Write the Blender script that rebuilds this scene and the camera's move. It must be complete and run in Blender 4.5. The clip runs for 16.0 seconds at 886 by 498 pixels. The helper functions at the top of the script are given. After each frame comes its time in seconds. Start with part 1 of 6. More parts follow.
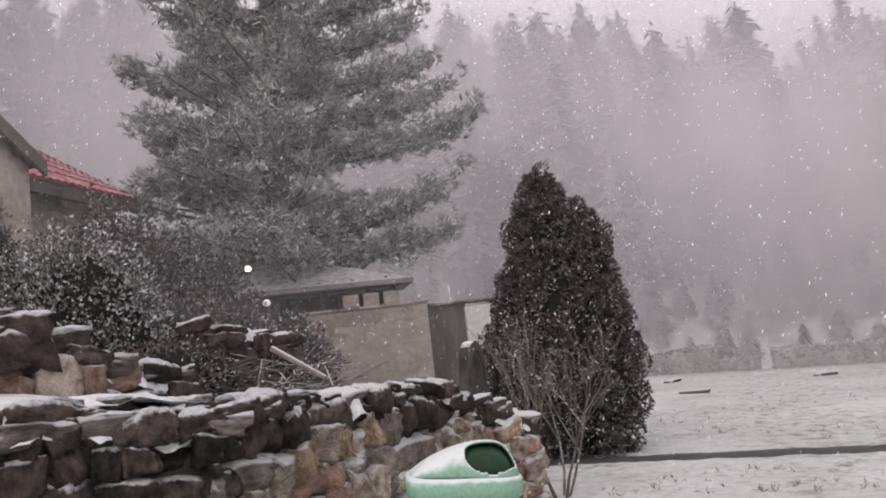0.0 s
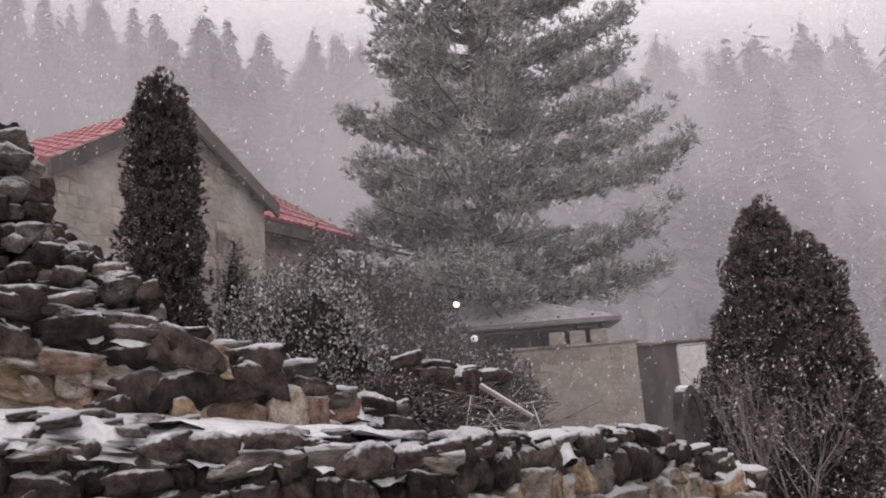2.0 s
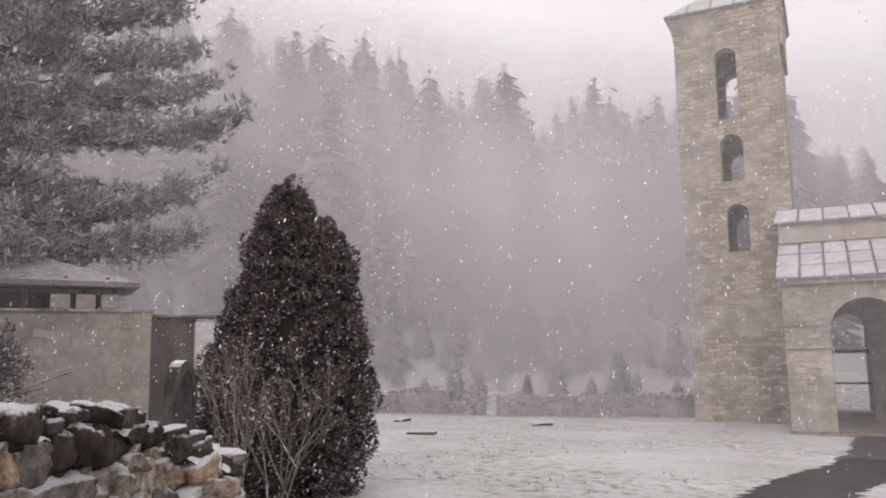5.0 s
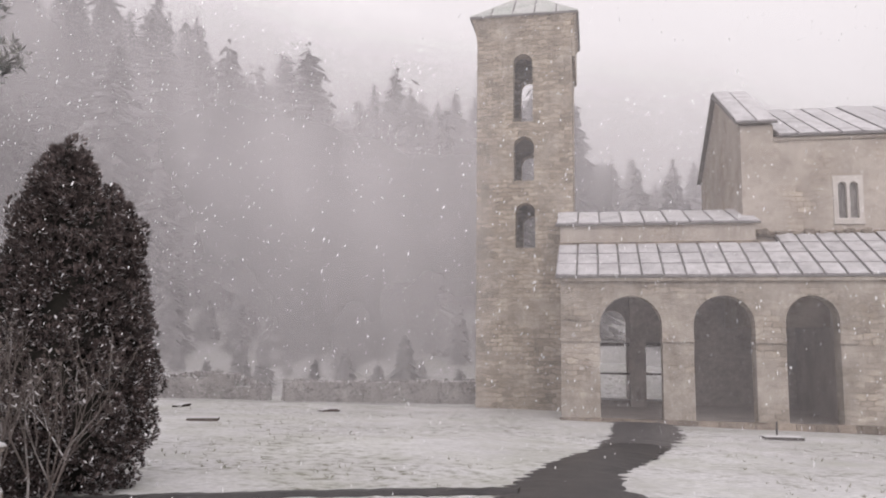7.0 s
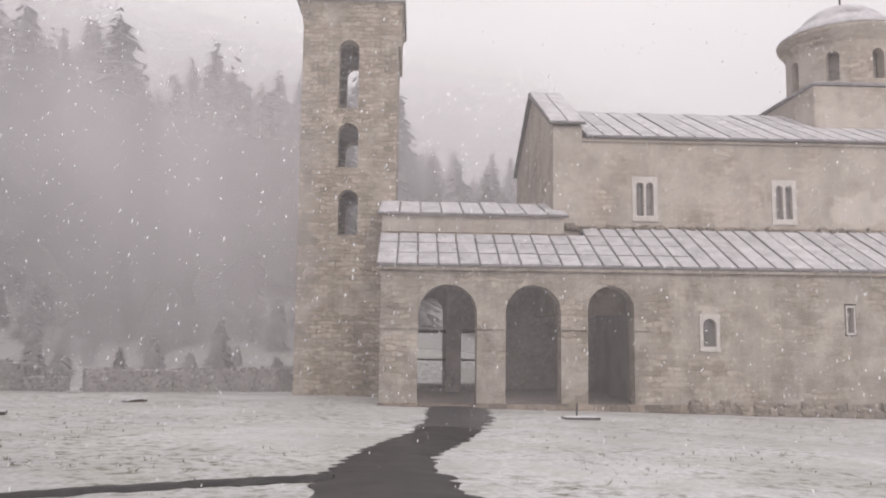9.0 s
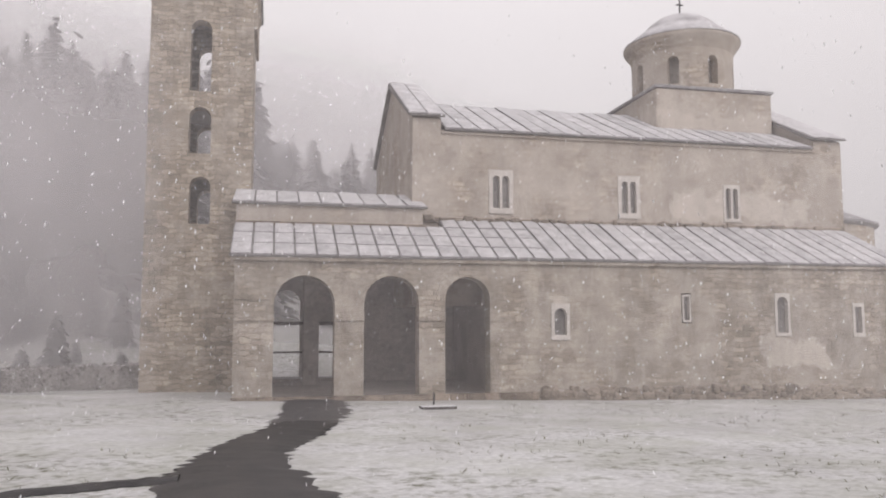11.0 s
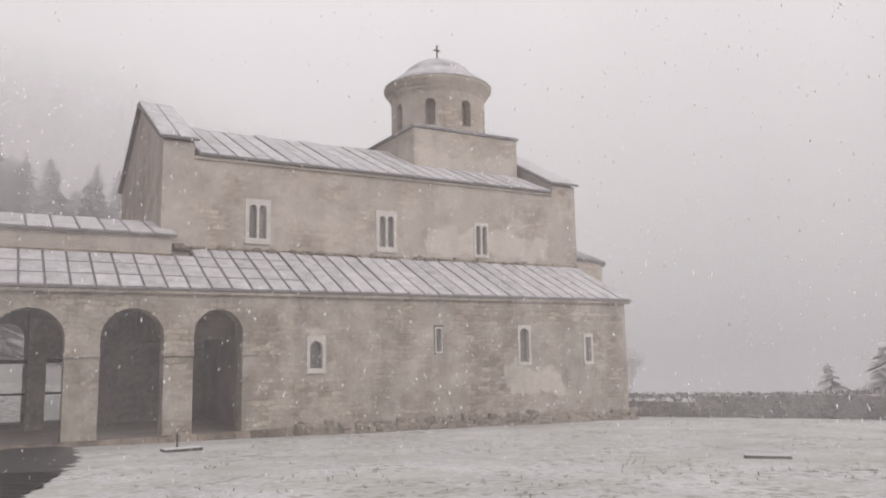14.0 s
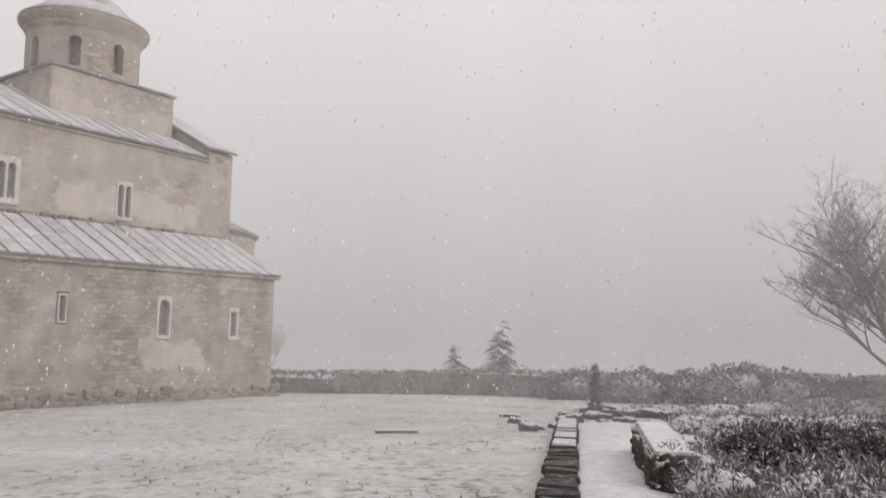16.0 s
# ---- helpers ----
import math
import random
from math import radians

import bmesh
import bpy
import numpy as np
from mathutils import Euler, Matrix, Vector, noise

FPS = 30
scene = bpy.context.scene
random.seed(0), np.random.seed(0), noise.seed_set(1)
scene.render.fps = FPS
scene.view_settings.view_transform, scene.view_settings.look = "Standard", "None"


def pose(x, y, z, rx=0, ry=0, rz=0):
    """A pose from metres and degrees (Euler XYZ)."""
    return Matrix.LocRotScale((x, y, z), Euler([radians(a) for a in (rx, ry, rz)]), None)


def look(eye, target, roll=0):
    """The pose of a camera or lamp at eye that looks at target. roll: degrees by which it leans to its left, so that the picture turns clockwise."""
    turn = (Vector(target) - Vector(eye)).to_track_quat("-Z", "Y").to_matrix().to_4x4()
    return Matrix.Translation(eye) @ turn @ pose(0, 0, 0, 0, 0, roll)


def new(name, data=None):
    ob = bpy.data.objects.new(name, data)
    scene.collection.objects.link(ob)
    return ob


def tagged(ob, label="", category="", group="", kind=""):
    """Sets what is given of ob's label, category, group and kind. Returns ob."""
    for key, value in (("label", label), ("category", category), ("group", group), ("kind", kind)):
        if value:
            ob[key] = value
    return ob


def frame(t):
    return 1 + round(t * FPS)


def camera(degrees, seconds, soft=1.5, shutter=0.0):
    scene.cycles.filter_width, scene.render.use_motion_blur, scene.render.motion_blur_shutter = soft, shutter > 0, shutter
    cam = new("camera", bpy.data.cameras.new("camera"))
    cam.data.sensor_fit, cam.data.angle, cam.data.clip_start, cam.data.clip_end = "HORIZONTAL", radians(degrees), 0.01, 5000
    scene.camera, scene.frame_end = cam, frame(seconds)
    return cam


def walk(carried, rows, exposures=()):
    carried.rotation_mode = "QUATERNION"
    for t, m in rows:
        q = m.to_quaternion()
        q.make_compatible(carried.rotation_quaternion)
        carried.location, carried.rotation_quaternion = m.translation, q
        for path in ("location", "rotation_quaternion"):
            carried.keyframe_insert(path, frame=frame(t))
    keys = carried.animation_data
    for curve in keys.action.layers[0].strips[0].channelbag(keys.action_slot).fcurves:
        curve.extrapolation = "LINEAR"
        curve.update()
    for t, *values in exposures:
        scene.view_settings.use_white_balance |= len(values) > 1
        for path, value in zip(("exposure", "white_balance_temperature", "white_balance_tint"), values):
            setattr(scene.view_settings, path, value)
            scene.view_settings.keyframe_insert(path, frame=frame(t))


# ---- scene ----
cam = camera(59.12, 16.0, soft=1.9)
PATH = [
    (0, -0.293, -0.661, 2.385, 96.97, 6.51, 0.95), (0.5, -0.318, -0.649, 2.392, 97.71, 6.06, 6.35),
    (1, -0.329, -0.625, 2.397, 98.28, 5.61, 10.67), (1.5, -0.320, -0.639, 2.412, 99.99, 4.94, 13.27),
    (2, -0.328, -0.626, 2.419, 100.96, 4.12, 15.75), (2.5, -0.355, -0.578, 2.406, 99.96, 3.94, 15.65),
    (3, -0.343, -0.498, 2.393, 98.43, 3.81, 10.22), (3.5, -0.326, -0.383, 2.383, 97.22, 3.33, 2.61),
    (4, -0.176, -0.227, 2.401, 97.23, 2.50, -3.77), (4.5, -0.067, -0.083, 2.402, 97.67, 1.54, -10.92),
    (5, -0.028, 0.135, 2.384, 97.85, 0.89, -17.72), (5.2, -0.020, 0.211, 2.389, 97.66, 0.76, -20.10),
    (7.5, -0.126, 0.368, 2.403, 96.66, -0.76, -36.33), (8, -0.138, 0.347, 2.406, 96.53, -0.78, -40.02),
    (8.5, -0.107, 0.337, 2.408, 96.24, -0.77, -43.64), (9, -0.114, 0.320, 2.407, 95.92, -0.65, -46.29),
    (9.2, -0.109, 0.313, 2.406, 95.84, -0.80, -47.04), (11.5, 0.067, 0.386, 2.407, 96.37, 0.26, -58.53),
    (12, 0.095, 0.361, 2.404, 98.56, 0.67, -59.59), (12.5, 0.112, 0.366, 2.406, 99.75, 1.20, -60.71),
    (13, 0.102, 0.369, 2.405, 99.45, 1.44, -62.43), (13.5, 0.142, 0.427, 2.409, 98.76, 1.55, -66.90),
    (14, 0.282, 0.312, 2.407, 97.58, 0.95, -73.80), (14.5, 0.522, 0.251, 2.401, 96.98, 0.35, -82.18),
    (15, 0.737, 0.241, 2.396, 96.59, 0.14, -89.07), (15.5, 0.789, 0.290, 2.395, 96.23, -0.35, -94.57),
    (16, 0.839, 0.289, 2.389, 95.88, -0.95, -99.08),
]
EXPOSURE = [(0, 0.24, 6480, 20), (5, 0.22, 6500, 19), (9, 0.17, 6560, 17), (12.5, 0.05, 6560, 16), (16, -0.02, 6600, 15)]
walk(cam, [(t, pose(*p)) for t, *p in PATH], EXPOSURE)

# ---- overcast winter daylight ----
world = bpy.data.worlds.new("overcast_sky")
scene.world = world
world.use_nodes = True
wt = world.node_tree
for node in list(wt.nodes):
    wt.nodes.remove(node)


def wnode(kind, **kw):
    nd = wt.nodes.new(kind)
    for k, v in kw.items():
        nd.inputs[k].default_value = v
    return nd


sky = wt.nodes.new("ShaderNodeTexSky")
sky.sky_type = "NISHITA"
sky.sun_disc = False
sky.sun_elevation = radians(32)
sky.sun_rotation = radians(200)
sky.air_density, sky.dust_density = 1.0, 6.0
bw = wt.nodes.new("ShaderNodeRGBToBW")
wt.links.new(sky.outputs[0], bw.inputs[0])
skymul = wt.nodes.new("ShaderNodeMath")
skymul.operation = "MULTIPLY"
skymul.inputs[1].default_value = 0.09
wt.links.new(bw.outputs[0], skymul.inputs[0])
tc = wt.nodes.new("ShaderNodeTexCoord")
sep = wt.nodes.new("ShaderNodeSeparateXYZ")
wt.links.new(tc.outputs["Generated"], sep.inputs[0])
ramp = wt.nodes.new("ShaderNodeValToRGB")
el = ramp.color_ramp.elements
el[0].position, el[0].color = 0.0, (0.53, 0.52, 0.52, 1)
el[1].position, el[1].color = 0.42, (0.90, 0.89, 0.885, 1)
e = el.new(0.14)
e.color = (0.66, 0.65, 0.645, 1)
wt.links.new(sep.outputs[2], ramp.inputs[0])
cloud = wnode("ShaderNodeMixRGB", Fac=0.9)
wt.links.new(skymul.outputs[0], cloud.inputs[1])
wt.links.new(ramp.outputs[0], cloud.inputs[2])
bg = wnode("ShaderNodeBackground", Strength=1.0)
wt.links.new(cloud.outputs[0], bg.inputs[0])
wo = wt.nodes.new("ShaderNodeOutputWorld")
wt.links.new(bg.outputs[0], wo.inputs[0])
sun = bpy.data.lights.new("sun", "SUN")
sun.energy, sun.angle, sun.color = 0.6, radians(30), (1.0, 0.97, 0.93)
sun_ob = new("sun", sun)
sun_ob.matrix_world = look((-20, -40, 40), (10, 10, 0))

# ---- materials ----


def mat(name, c1, c2, scale=3.0, fine=30.0, rough=0.9, bump=0.3, snow=0.0, snow_lo=0.35, snow_hi=0.8, vary=0.25,
        island=False, metal=0.0, stretch=(1, 1, 1), patches=(), brick=None, detail=6, snow_scale=6.0, bump_dist=0.02, stain=0.0, grain=0.55):
    """Two-scale noise colour with bump; snow lies on faces that look up, broken by noise."""
    m = bpy.data.materials.new(name)
    m.use_nodes = True
    nt = m.node_tree
    n, ln = nt.nodes, nt.links.new
    bs = n["Principled BSDF"]
    bs.inputs["Roughness"].default_value = rough
    bs.inputs["Metallic"].default_value = metal
    bs.inputs["Specular IOR Level"].default_value = 0.25
    co = n.new("ShaderNodeTexCoord")
    info = n.new("ShaderNodeObjectInfo")
    add = n.new("ShaderNodeVectorMath")
    add.operation = "MULTIPLY_ADD"
    ln(info.outputs["Random"], add.inputs[0])
    add.inputs[1].default_value = (17, 31, 11) if not patches and not brick else (0, 0, 0)
    ln(co.outputs["Object"], add.inputs[2])
    mp = n.new("ShaderNodeMapping")
    mp.inputs["Scale"].default_value = stretch
    ln(add.outputs[0], mp.inputs[0])

    def tex(s, d=detail, src=mp.outputs[0], r=0.6):
        t = n.new("ShaderNodeTexNoise")
        t.inputs["Scale"].default_value, t.inputs["Detail"].default_value, t.inputs["Roughness"].default_value = s, d, r
        ln(src, t.inputs["Vector"])
        return t.outputs[0]

    def rng(src, lo, hi):
        r = n.new("ShaderNodeMapRange")
        r.inputs[1].default_value, r.inputs[2].default_value = lo, hi
        ln(src, r.inputs[0])
        return r.outputs[0]

    def mix(f, a, b, kind="MIX"):
        x = n.new("ShaderNodeMixRGB")
        x.blend_type = kind
        for s, v in ((x.inputs[0], f), (x.inputs[1], a), (x.inputs[2], b)):
            if isinstance(v, (int, float)):
                s.default_value = v
            elif isinstance(v, tuple):
                s.default_value = (*v, 1)
            else:
                ln(v, s)
        return x.outputs[0]

    def math_(op, a, b):
        x = n.new("ShaderNodeMath")
        x.operation = op
        for s, v in zip(x.inputs, (a, b)):
            if isinstance(v, (int, float)):
                s.default_value = v
            else:
                ln(v, s)
        return x.outputs[0]

    big, small = tex(scale), tex(fine)
    col = mix(rng(big, 0.3, 0.7), c1, c2)
    col = mix(grain, col, mix(rng(small, 0.25, 0.75), (0.55, 0.55, 0.55), (1.3, 1.3, 1.3)), "MULTIPLY")
    height = math_("ADD", big, math_("MULTIPLY", small, 0.5))
    if brick:
        b = n.new("ShaderNodeTexBrick")
        b.inputs["Scale"].default_value = 1.0
        b.inputs["Brick Width"].default_value, b.inputs["Row Height"].default_value = brick[0], brick[1]
        b.inputs["Mortar Size"].default_value, b.inputs["Mortar Smooth"].default_value = 0.018, 0.6
        b.inputs["Color1"].default_value, b.inputs["Color2"].default_value = (0.62, 0.59, 0.55, 1), (1.16, 1.11, 1.04, 1)
        b.inputs["Mortar"].default_value = (0.5, 0.47, 0.44, 1)
        w = n.new("ShaderNodeVectorMath")
        w.operation = "MULTIPLY_ADD"
        nz = n.new("ShaderNodeTexNoise")
        nz.inputs["Scale"].default_value = 2.2
        ln(co.outputs["Object"], nz.inputs["Vector"])
        ln(nz.outputs["Color"], w.inputs[0])
        w.inputs[1].default_value = (0.32, 0.32, 0.32)
        sw = n.new("ShaderNodeSeparateXYZ")
        ln(co.outputs["Object"], sw.inputs[0])
        cw = n.new("ShaderNodeCombineXYZ")
        ln(math_("ADD", sw.outputs[0], sw.outputs[1]), cw.inputs[0])
        ln(sw.outputs[2], cw.inputs[1])
        ln(cw.outputs[0], w.inputs[2])
        ln(w.outputs[0], b.inputs["Vector"])
        show = rng(tex(0.7), brick[2], brick[2] + 0.25)
        col = mix(show, col, mix(1.0, col, b.outputs[0], "MULTIPLY"))
        height = math_("SUBTRACT", height, math_("MULTIPLY", b.outputs["Fac"], math_("MULTIPLY", show, 0.8)))
    for (u0, u1, z0, z1, pc) in patches:
        sw = n.new("ShaderNodeSeparateXYZ")
        ln(co.outputs["Object"], sw.inputs[0])
        wob = math_("MULTIPLY", math_("SUBTRACT", tex(1.1, 4), 0.5), 2.2)
        fu = math_("SUBTRACT", (u1 - u0) / 2, math_("ABSOLUTE", math_("SUBTRACT", sw.outputs[0], (u0 + u1) / 2), 0))
        fz = math_("SUBTRACT", (z1 - z0) / 2, math_("ABSOLUTE", math_("SUBTRACT", sw.outputs[2], (z0 + z1) / 2), 0))
        msk = rng(math_("ADD", math_("MINIMUM", fu, fz), wob), 0.0, 0.12)
        col = mix(math_("MULTIPLY", msk, 0.75), col, pc)
    if stain:
        sm = n.new("ShaderNodeMapping")
        sm.inputs["Scale"].default_value = (1.0, 1.0, 0.22)
        ln(co.outputs["Object"], sm.inputs[0])
        streak = rng(tex(1.3, 7, sm.outputs[0], 0.7), 0.46, 0.68)
        blot = rng(tex(1.9, 9, co.outputs["Object"], 0.72), 0.52, 0.66)
        col = mix(math_("MULTIPLY", streak, stain), col, (0.19, 0.17, 0.15))
        col = mix(math_("MULTIPLY", blot, stain * 0.8), col, (0.22, 0.19, 0.16))
    if vary:
        rnd = info.outputs["Random"]
        if island:
            g = n.new("ShaderNodeNewGeometry")
            rnd = g.outputs["Random Per Island"]
        k = n.new("ShaderNodeMapRange")
        k.inputs[3].default_value, k.inputs[4].default_value = 1 - vary, 1 + vary
        ln(rnd, k.inputs[0])
        col = mix(1.0, col, k.outputs[0], "MULTIPLY")
    if snow:
        g = n.new("ShaderNodeNewGeometry")
        sp = n.new("ShaderNodeSeparateXYZ")
        ln(g.outputs["Normal"], sp.inputs[0])
        up = rng(math_("ADD", sp.outputs[2], math_("MULTIPLY", math_("SUBTRACT", tex(snow_scale), 0.5), 1.1)), snow_lo, snow_hi)
        sf = math_("MULTIPLY", up, snow)
        if island:
            gi = n.new("ShaderNodeNewGeometry")
            sf = math_("MULTIPLY", sf, rng(gi.outputs["Random Per Island"], 0.25, 0.6))
        col = mix(sf, col, (0.80, 0.80, 0.81))
    ln(col, bs.inputs["Base Color"])
    bp = n.new("ShaderNodeBump")
    bp.inputs["Strength"].default_value, bp.inputs["Distance"].default_value = bump, bump_dist
    ln(height, bp.inputs["Height"])
    ln(bp.outputs[0], bs.inputs["Normal"])
    return m


PLASTER = (0.52, 0.44, 0.35)
M_low = mat("lower_plaster", (0.35, 0.31, 0.265), (0.60, 0.545, 0.485), 0.8, 9, bump=0.9, vary=0, stain=0.42, grain=0.32, brick=(0.42, 0.17, 0.40),
            patches=((16.7, 19.4, 0.7, 1.9, (0.66, 0.60, 0.54)), (8.6, 9.8, 2.9, 3.5, (0.64, 0.58, 0.52))))
M_nave = mat("nave_plaster", (0.44, 0.39, 0.34), (0.60, 0.54, 0.48), 0.5, 8, bump=0.35, vary=0, stain=0.25, grain=0.2, brick=(0.46, 0.19, 0.48),
             patches=((15.3, 21.4, 6.4, 7.6, (0.66, 0.60, 0.54)), (14.9, 21.3, 10.5, 11.5, (0.62, 0.56, 0.50))))
M_tower = mat("tower_masonry", (0.39, 0.345, 0.295), (0.62, 0.55, 0.465), 1.1, 7, bump=1.0, vary=0, stain=0.42, grain=0.4, brick=(0.40, 0.17, 0.30))
M_trim = mat("pale_stone_trim", (0.58, 0.54, 0.50), (0.72, 0.68, 0.64), 2, 20, bump=0.15, vary=0.05)
M_plinth = mat("plinth_stone", (0.24, 0.205, 0.18), (0.40, 0.35, 0.30), 2.5, 14, bump=0.8, vary=0, brick=(0.55, 0.3, 0.2))
M_foot = mat("rubble_footing", (0.20, 0.17, 0.14), (0.42, 0.36, 0.30), 4, 14, bump=1.0, vary=0.3, snow=0.35, snow_lo=0.8, snow_hi=1.2)
M_lead = mat("lead_under_seams", (0.20, 0.19, 0.187), (0.29, 0.28, 0.275), 3, 20, rough=0.6, bump=0.1, vary=0)
M_panel = mat("snow_dusted_lead", (0.36, 0.345, 0.355), (0.66, 0.645, 0.66), 2.2, 14, rough=0.65, bump=0.2, vary=0.16, snow=0.5, snow_lo=0.6, snow_hi=1.25, snow_scale=1.8)
M_copper = mat("pale_green_copper", (0.48, 0.52, 0.48), (0.66, 0.66, 0.64), 1.2, 10, rough=0.7, bump=0.1, vary=0.08)
# interior plaster and panes are lightened to paint in the snow haze
M_dark = mat("haze_lifted_porch_plaster", (0.50, 0.455, 0.42), (0.66, 0.61, 0.57), 0.8, 8, bump=0.2, vary=0)
M_pane = mat("haze_lifted_window_glass", (0.19, 0.18, 0.172), (0.30, 0.285, 0.275), 3, 12, rough=0.3, bump=0.05, vary=0.2)
M_iron = mat("dark_iron", (0.05, 0.048, 0.05), (0.09, 0.085, 0.08), 6, 40, rough=0.5, metal=0.6, bump=0.1)
M_snow = mat("fresh_snow", (0.60, 0.60, 0.61), (0.84, 0.84, 0.84), 4, 25, rough=0.8, bump=0.5, vary=0)
M_asphalt = mat("wet_dark_path", (0.045, 0.043, 0.045), (0.085, 0.08, 0.078), 2, 40, rough=0.45, bump=0.4, vary=0, snow=0.35, snow_lo=1.15, snow_hi=1.5, snow_scale=14)
M_tan = mat("cream_limestone", (0.15, 0.11, 0.085), (0.74, 0.64, 0.53), 2.8, 16, bump=1.0, vary=0.35, snow=0.95, snow_lo=0.40, snow_hi=0.75, bump_dist=0.05, grain=0.8)
M_ochre = mat("ochre_limestone", (0.12, 0.078, 0.052), (0.60, 0.45, 0.31), 2.8, 16, bump=1.0, vary=0.35, snow=0.95, snow_lo=0.40, snow_hi=0.75, bump_dist=0.05, grain=0.8)
M_rose = mat("rusty_limestone", (0.13, 0.08, 0.06), (0.52, 0.36, 0.28), 2.8, 16, bump=1.0, vary=0.35, snow=0.95, snow_lo=0.40, snow_hi=0.75, bump_dist=0.05, grain=0.8)
M_grey_stone = mat("grey_limestone", (0.075, 0.062, 0.052), (0.44, 0.385, 0.335), 2.8, 16, bump=1.0, vary=0.35, snow=0.95, snow_lo=0.40, snow_hi=0.75, bump_dist=0.05, grain=0.8)
M_mossy = mat("wet_mossy_stone", (0.012, 0.0105, 0.009), (0.135, 0.104, 0.088), 3.5, 16, bump=1.0, vary=0.55, snow=0.9, snow_lo=0.62, snow_hi=0.92, stretch=(1, 1, 0.5), bump_dist=0.05, grain=0.9)
M_loose = mat("snowy_rubble", (0.05, 0.042, 0.036), (0.34, 0.295, 0.26), 3, 16, bump=1.0, vary=0.5, snow=0.95, snow_lo=0.30, snow_hi=0.70, bump_dist=0.05, grain=0.8)
M_mortar = mat("dark_mortar", (0.04, 0.036, 0.032), (0.10, 0.086, 0.072), 5, 25, bump=0.8, vary=0)
M_bin = mat("pale_green_plastic", (0.22, 0.42, 0.30), (0.27, 0.47, 0.35), 4, 60, rough=0.45, bump=0.05, vary=0, snow=0.85, snow_lo=0.25, snow_hi=0.75, snow_scale=14)
# bin green darkened almost to black as the shade inside the hood
M_bin_in = mat("painted_hollow_shade", (0.008, 0.03, 0.012), (0.014, 0.05, 0.02), 4, 30, rough=0.5, bump=0.05, vary=0)
M_thuja = mat("thuja_scale_leaves", (0.030, 0.027, 0.026), (0.20, 0.155, 0.148), 5, 12, bump=0.0, vary=0.6, island=True, snow=0.8, snow_lo=0.22, snow_hi=1.0, snow_scale=5)
# needle colour lightened for clinging snow and for haze painted in
M_pine = mat("haze_pale_pine_needles", (0.10, 0.108, 0.10), (0.46, 0.455, 0.43), 1.3, 7, bump=0.0, vary=0.6, island=True, snow=0.9, snow_lo=0.25, snow_hi=0.8)
M_bush = mat("snowy_bush_leaves", (0.11, 0.10, 0.095), (0.34, 0.31, 0.295), 2, 9, bump=0.0, vary=0.6, island=True, snow=0.95, snow_lo=-0.25, snow_hi=0.5)
# near-black stands in for the shade deep inside crowns and bushes
M_core = mat("painted_crown_shade", (0.012, 0.012, 0.010), (0.03, 0.026, 0.022), 6, 20, bump=0.6, vary=0)
M_bark = mat("wet_bark", (0.06, 0.05, 0.045), (0.14, 0.115, 0.10), 5, 30, bump=1.0, vary=0.2, stretch=(1, 1, 0.25), snow=0.5, snow_lo=0.6, snow_hi=1.0)
M_twig = mat("frosted_twigs", (0.13, 0.105, 0.095), (0.24, 0.21, 0.195), 8, 40, bump=0.3, vary=0.2, snow=0.5, snow_lo=0.3, snow_hi=0.8)
# pale grey trees: part of the distance haze is painted into their colour
M_far = mat("haze_pale_forest", (0.30, 0.295, 0.30), (0.48, 0.47, 0.47), 0.05, 0.6, bump=0.0, vary=0.22, island=True)
M_house = mat("house_stone_render", (0.36, 0.33, 0.295), (0.58, 0.53, 0.475), 0.9, 8, bump=0.7, vary=0, brick=(0.45, 0.2, 0.35))
M_block = mat("pale_block_wall", (0.24, 0.215, 0.19), (0.38, 0.345, 0.305), 0.8, 8, bump=0.7, vary=0, brick=(0.5, 0.22, 0.42))
M_tile = mat("red_roof_tile", (0.33, 0.085, 0.095), (0.46, 0.16, 0.17), 2, 15, bump=0.3, vary=0.2, snow=0.55, snow_lo=0.66, snow_hi=1.25)
M_wood = mat("dark_wet_timber", (0.085, 0.07, 0.064), (0.17, 0.145, 0.13), 3, 30, bump=0.5, vary=0.2, stretch=(1, 1, 0.3), snow=0.75, snow_lo=0.6, snow_hi=0.9)
M_pale = mat("pale_rendered_pillar", (0.50, 0.48, 0.47), (0.60, 0.58, 0.56), 1.5, 12, bump=0.3, vary=0)
M_slate = mat("grey_marker_stone", (0.045, 0.04, 0.038), (0.12, 0.108, 0.10), 3, 20, bump=0.5, vary=0, snow=0.9, snow_lo=0.5, snow_hi=0.8)
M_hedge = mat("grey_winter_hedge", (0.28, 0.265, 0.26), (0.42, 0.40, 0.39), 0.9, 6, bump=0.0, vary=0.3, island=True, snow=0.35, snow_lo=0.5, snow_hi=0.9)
M_juniper = mat("dark_juniper", (0.085, 0.08, 0.076), (0.30, 0.285, 0.275), 3, 9, bump=0.0, vary=0.6, island=True, snow=1.0, snow_lo=0.2, snow_hi=0.6)
# very light base colour carries the mist in front of these spruces
M_spruce = mat("haze_pale_spruce", (0.56, 0.55, 0.55), (0.70, 0.69, 0.69), 1, 6, bump=0.0, vary=0.2, island=True)
M_flake = mat("snow_flake", (0.8, 0.8, 0.82), (0.88, 0.88, 0.88), 1, 3, bump=0.0, vary=0)


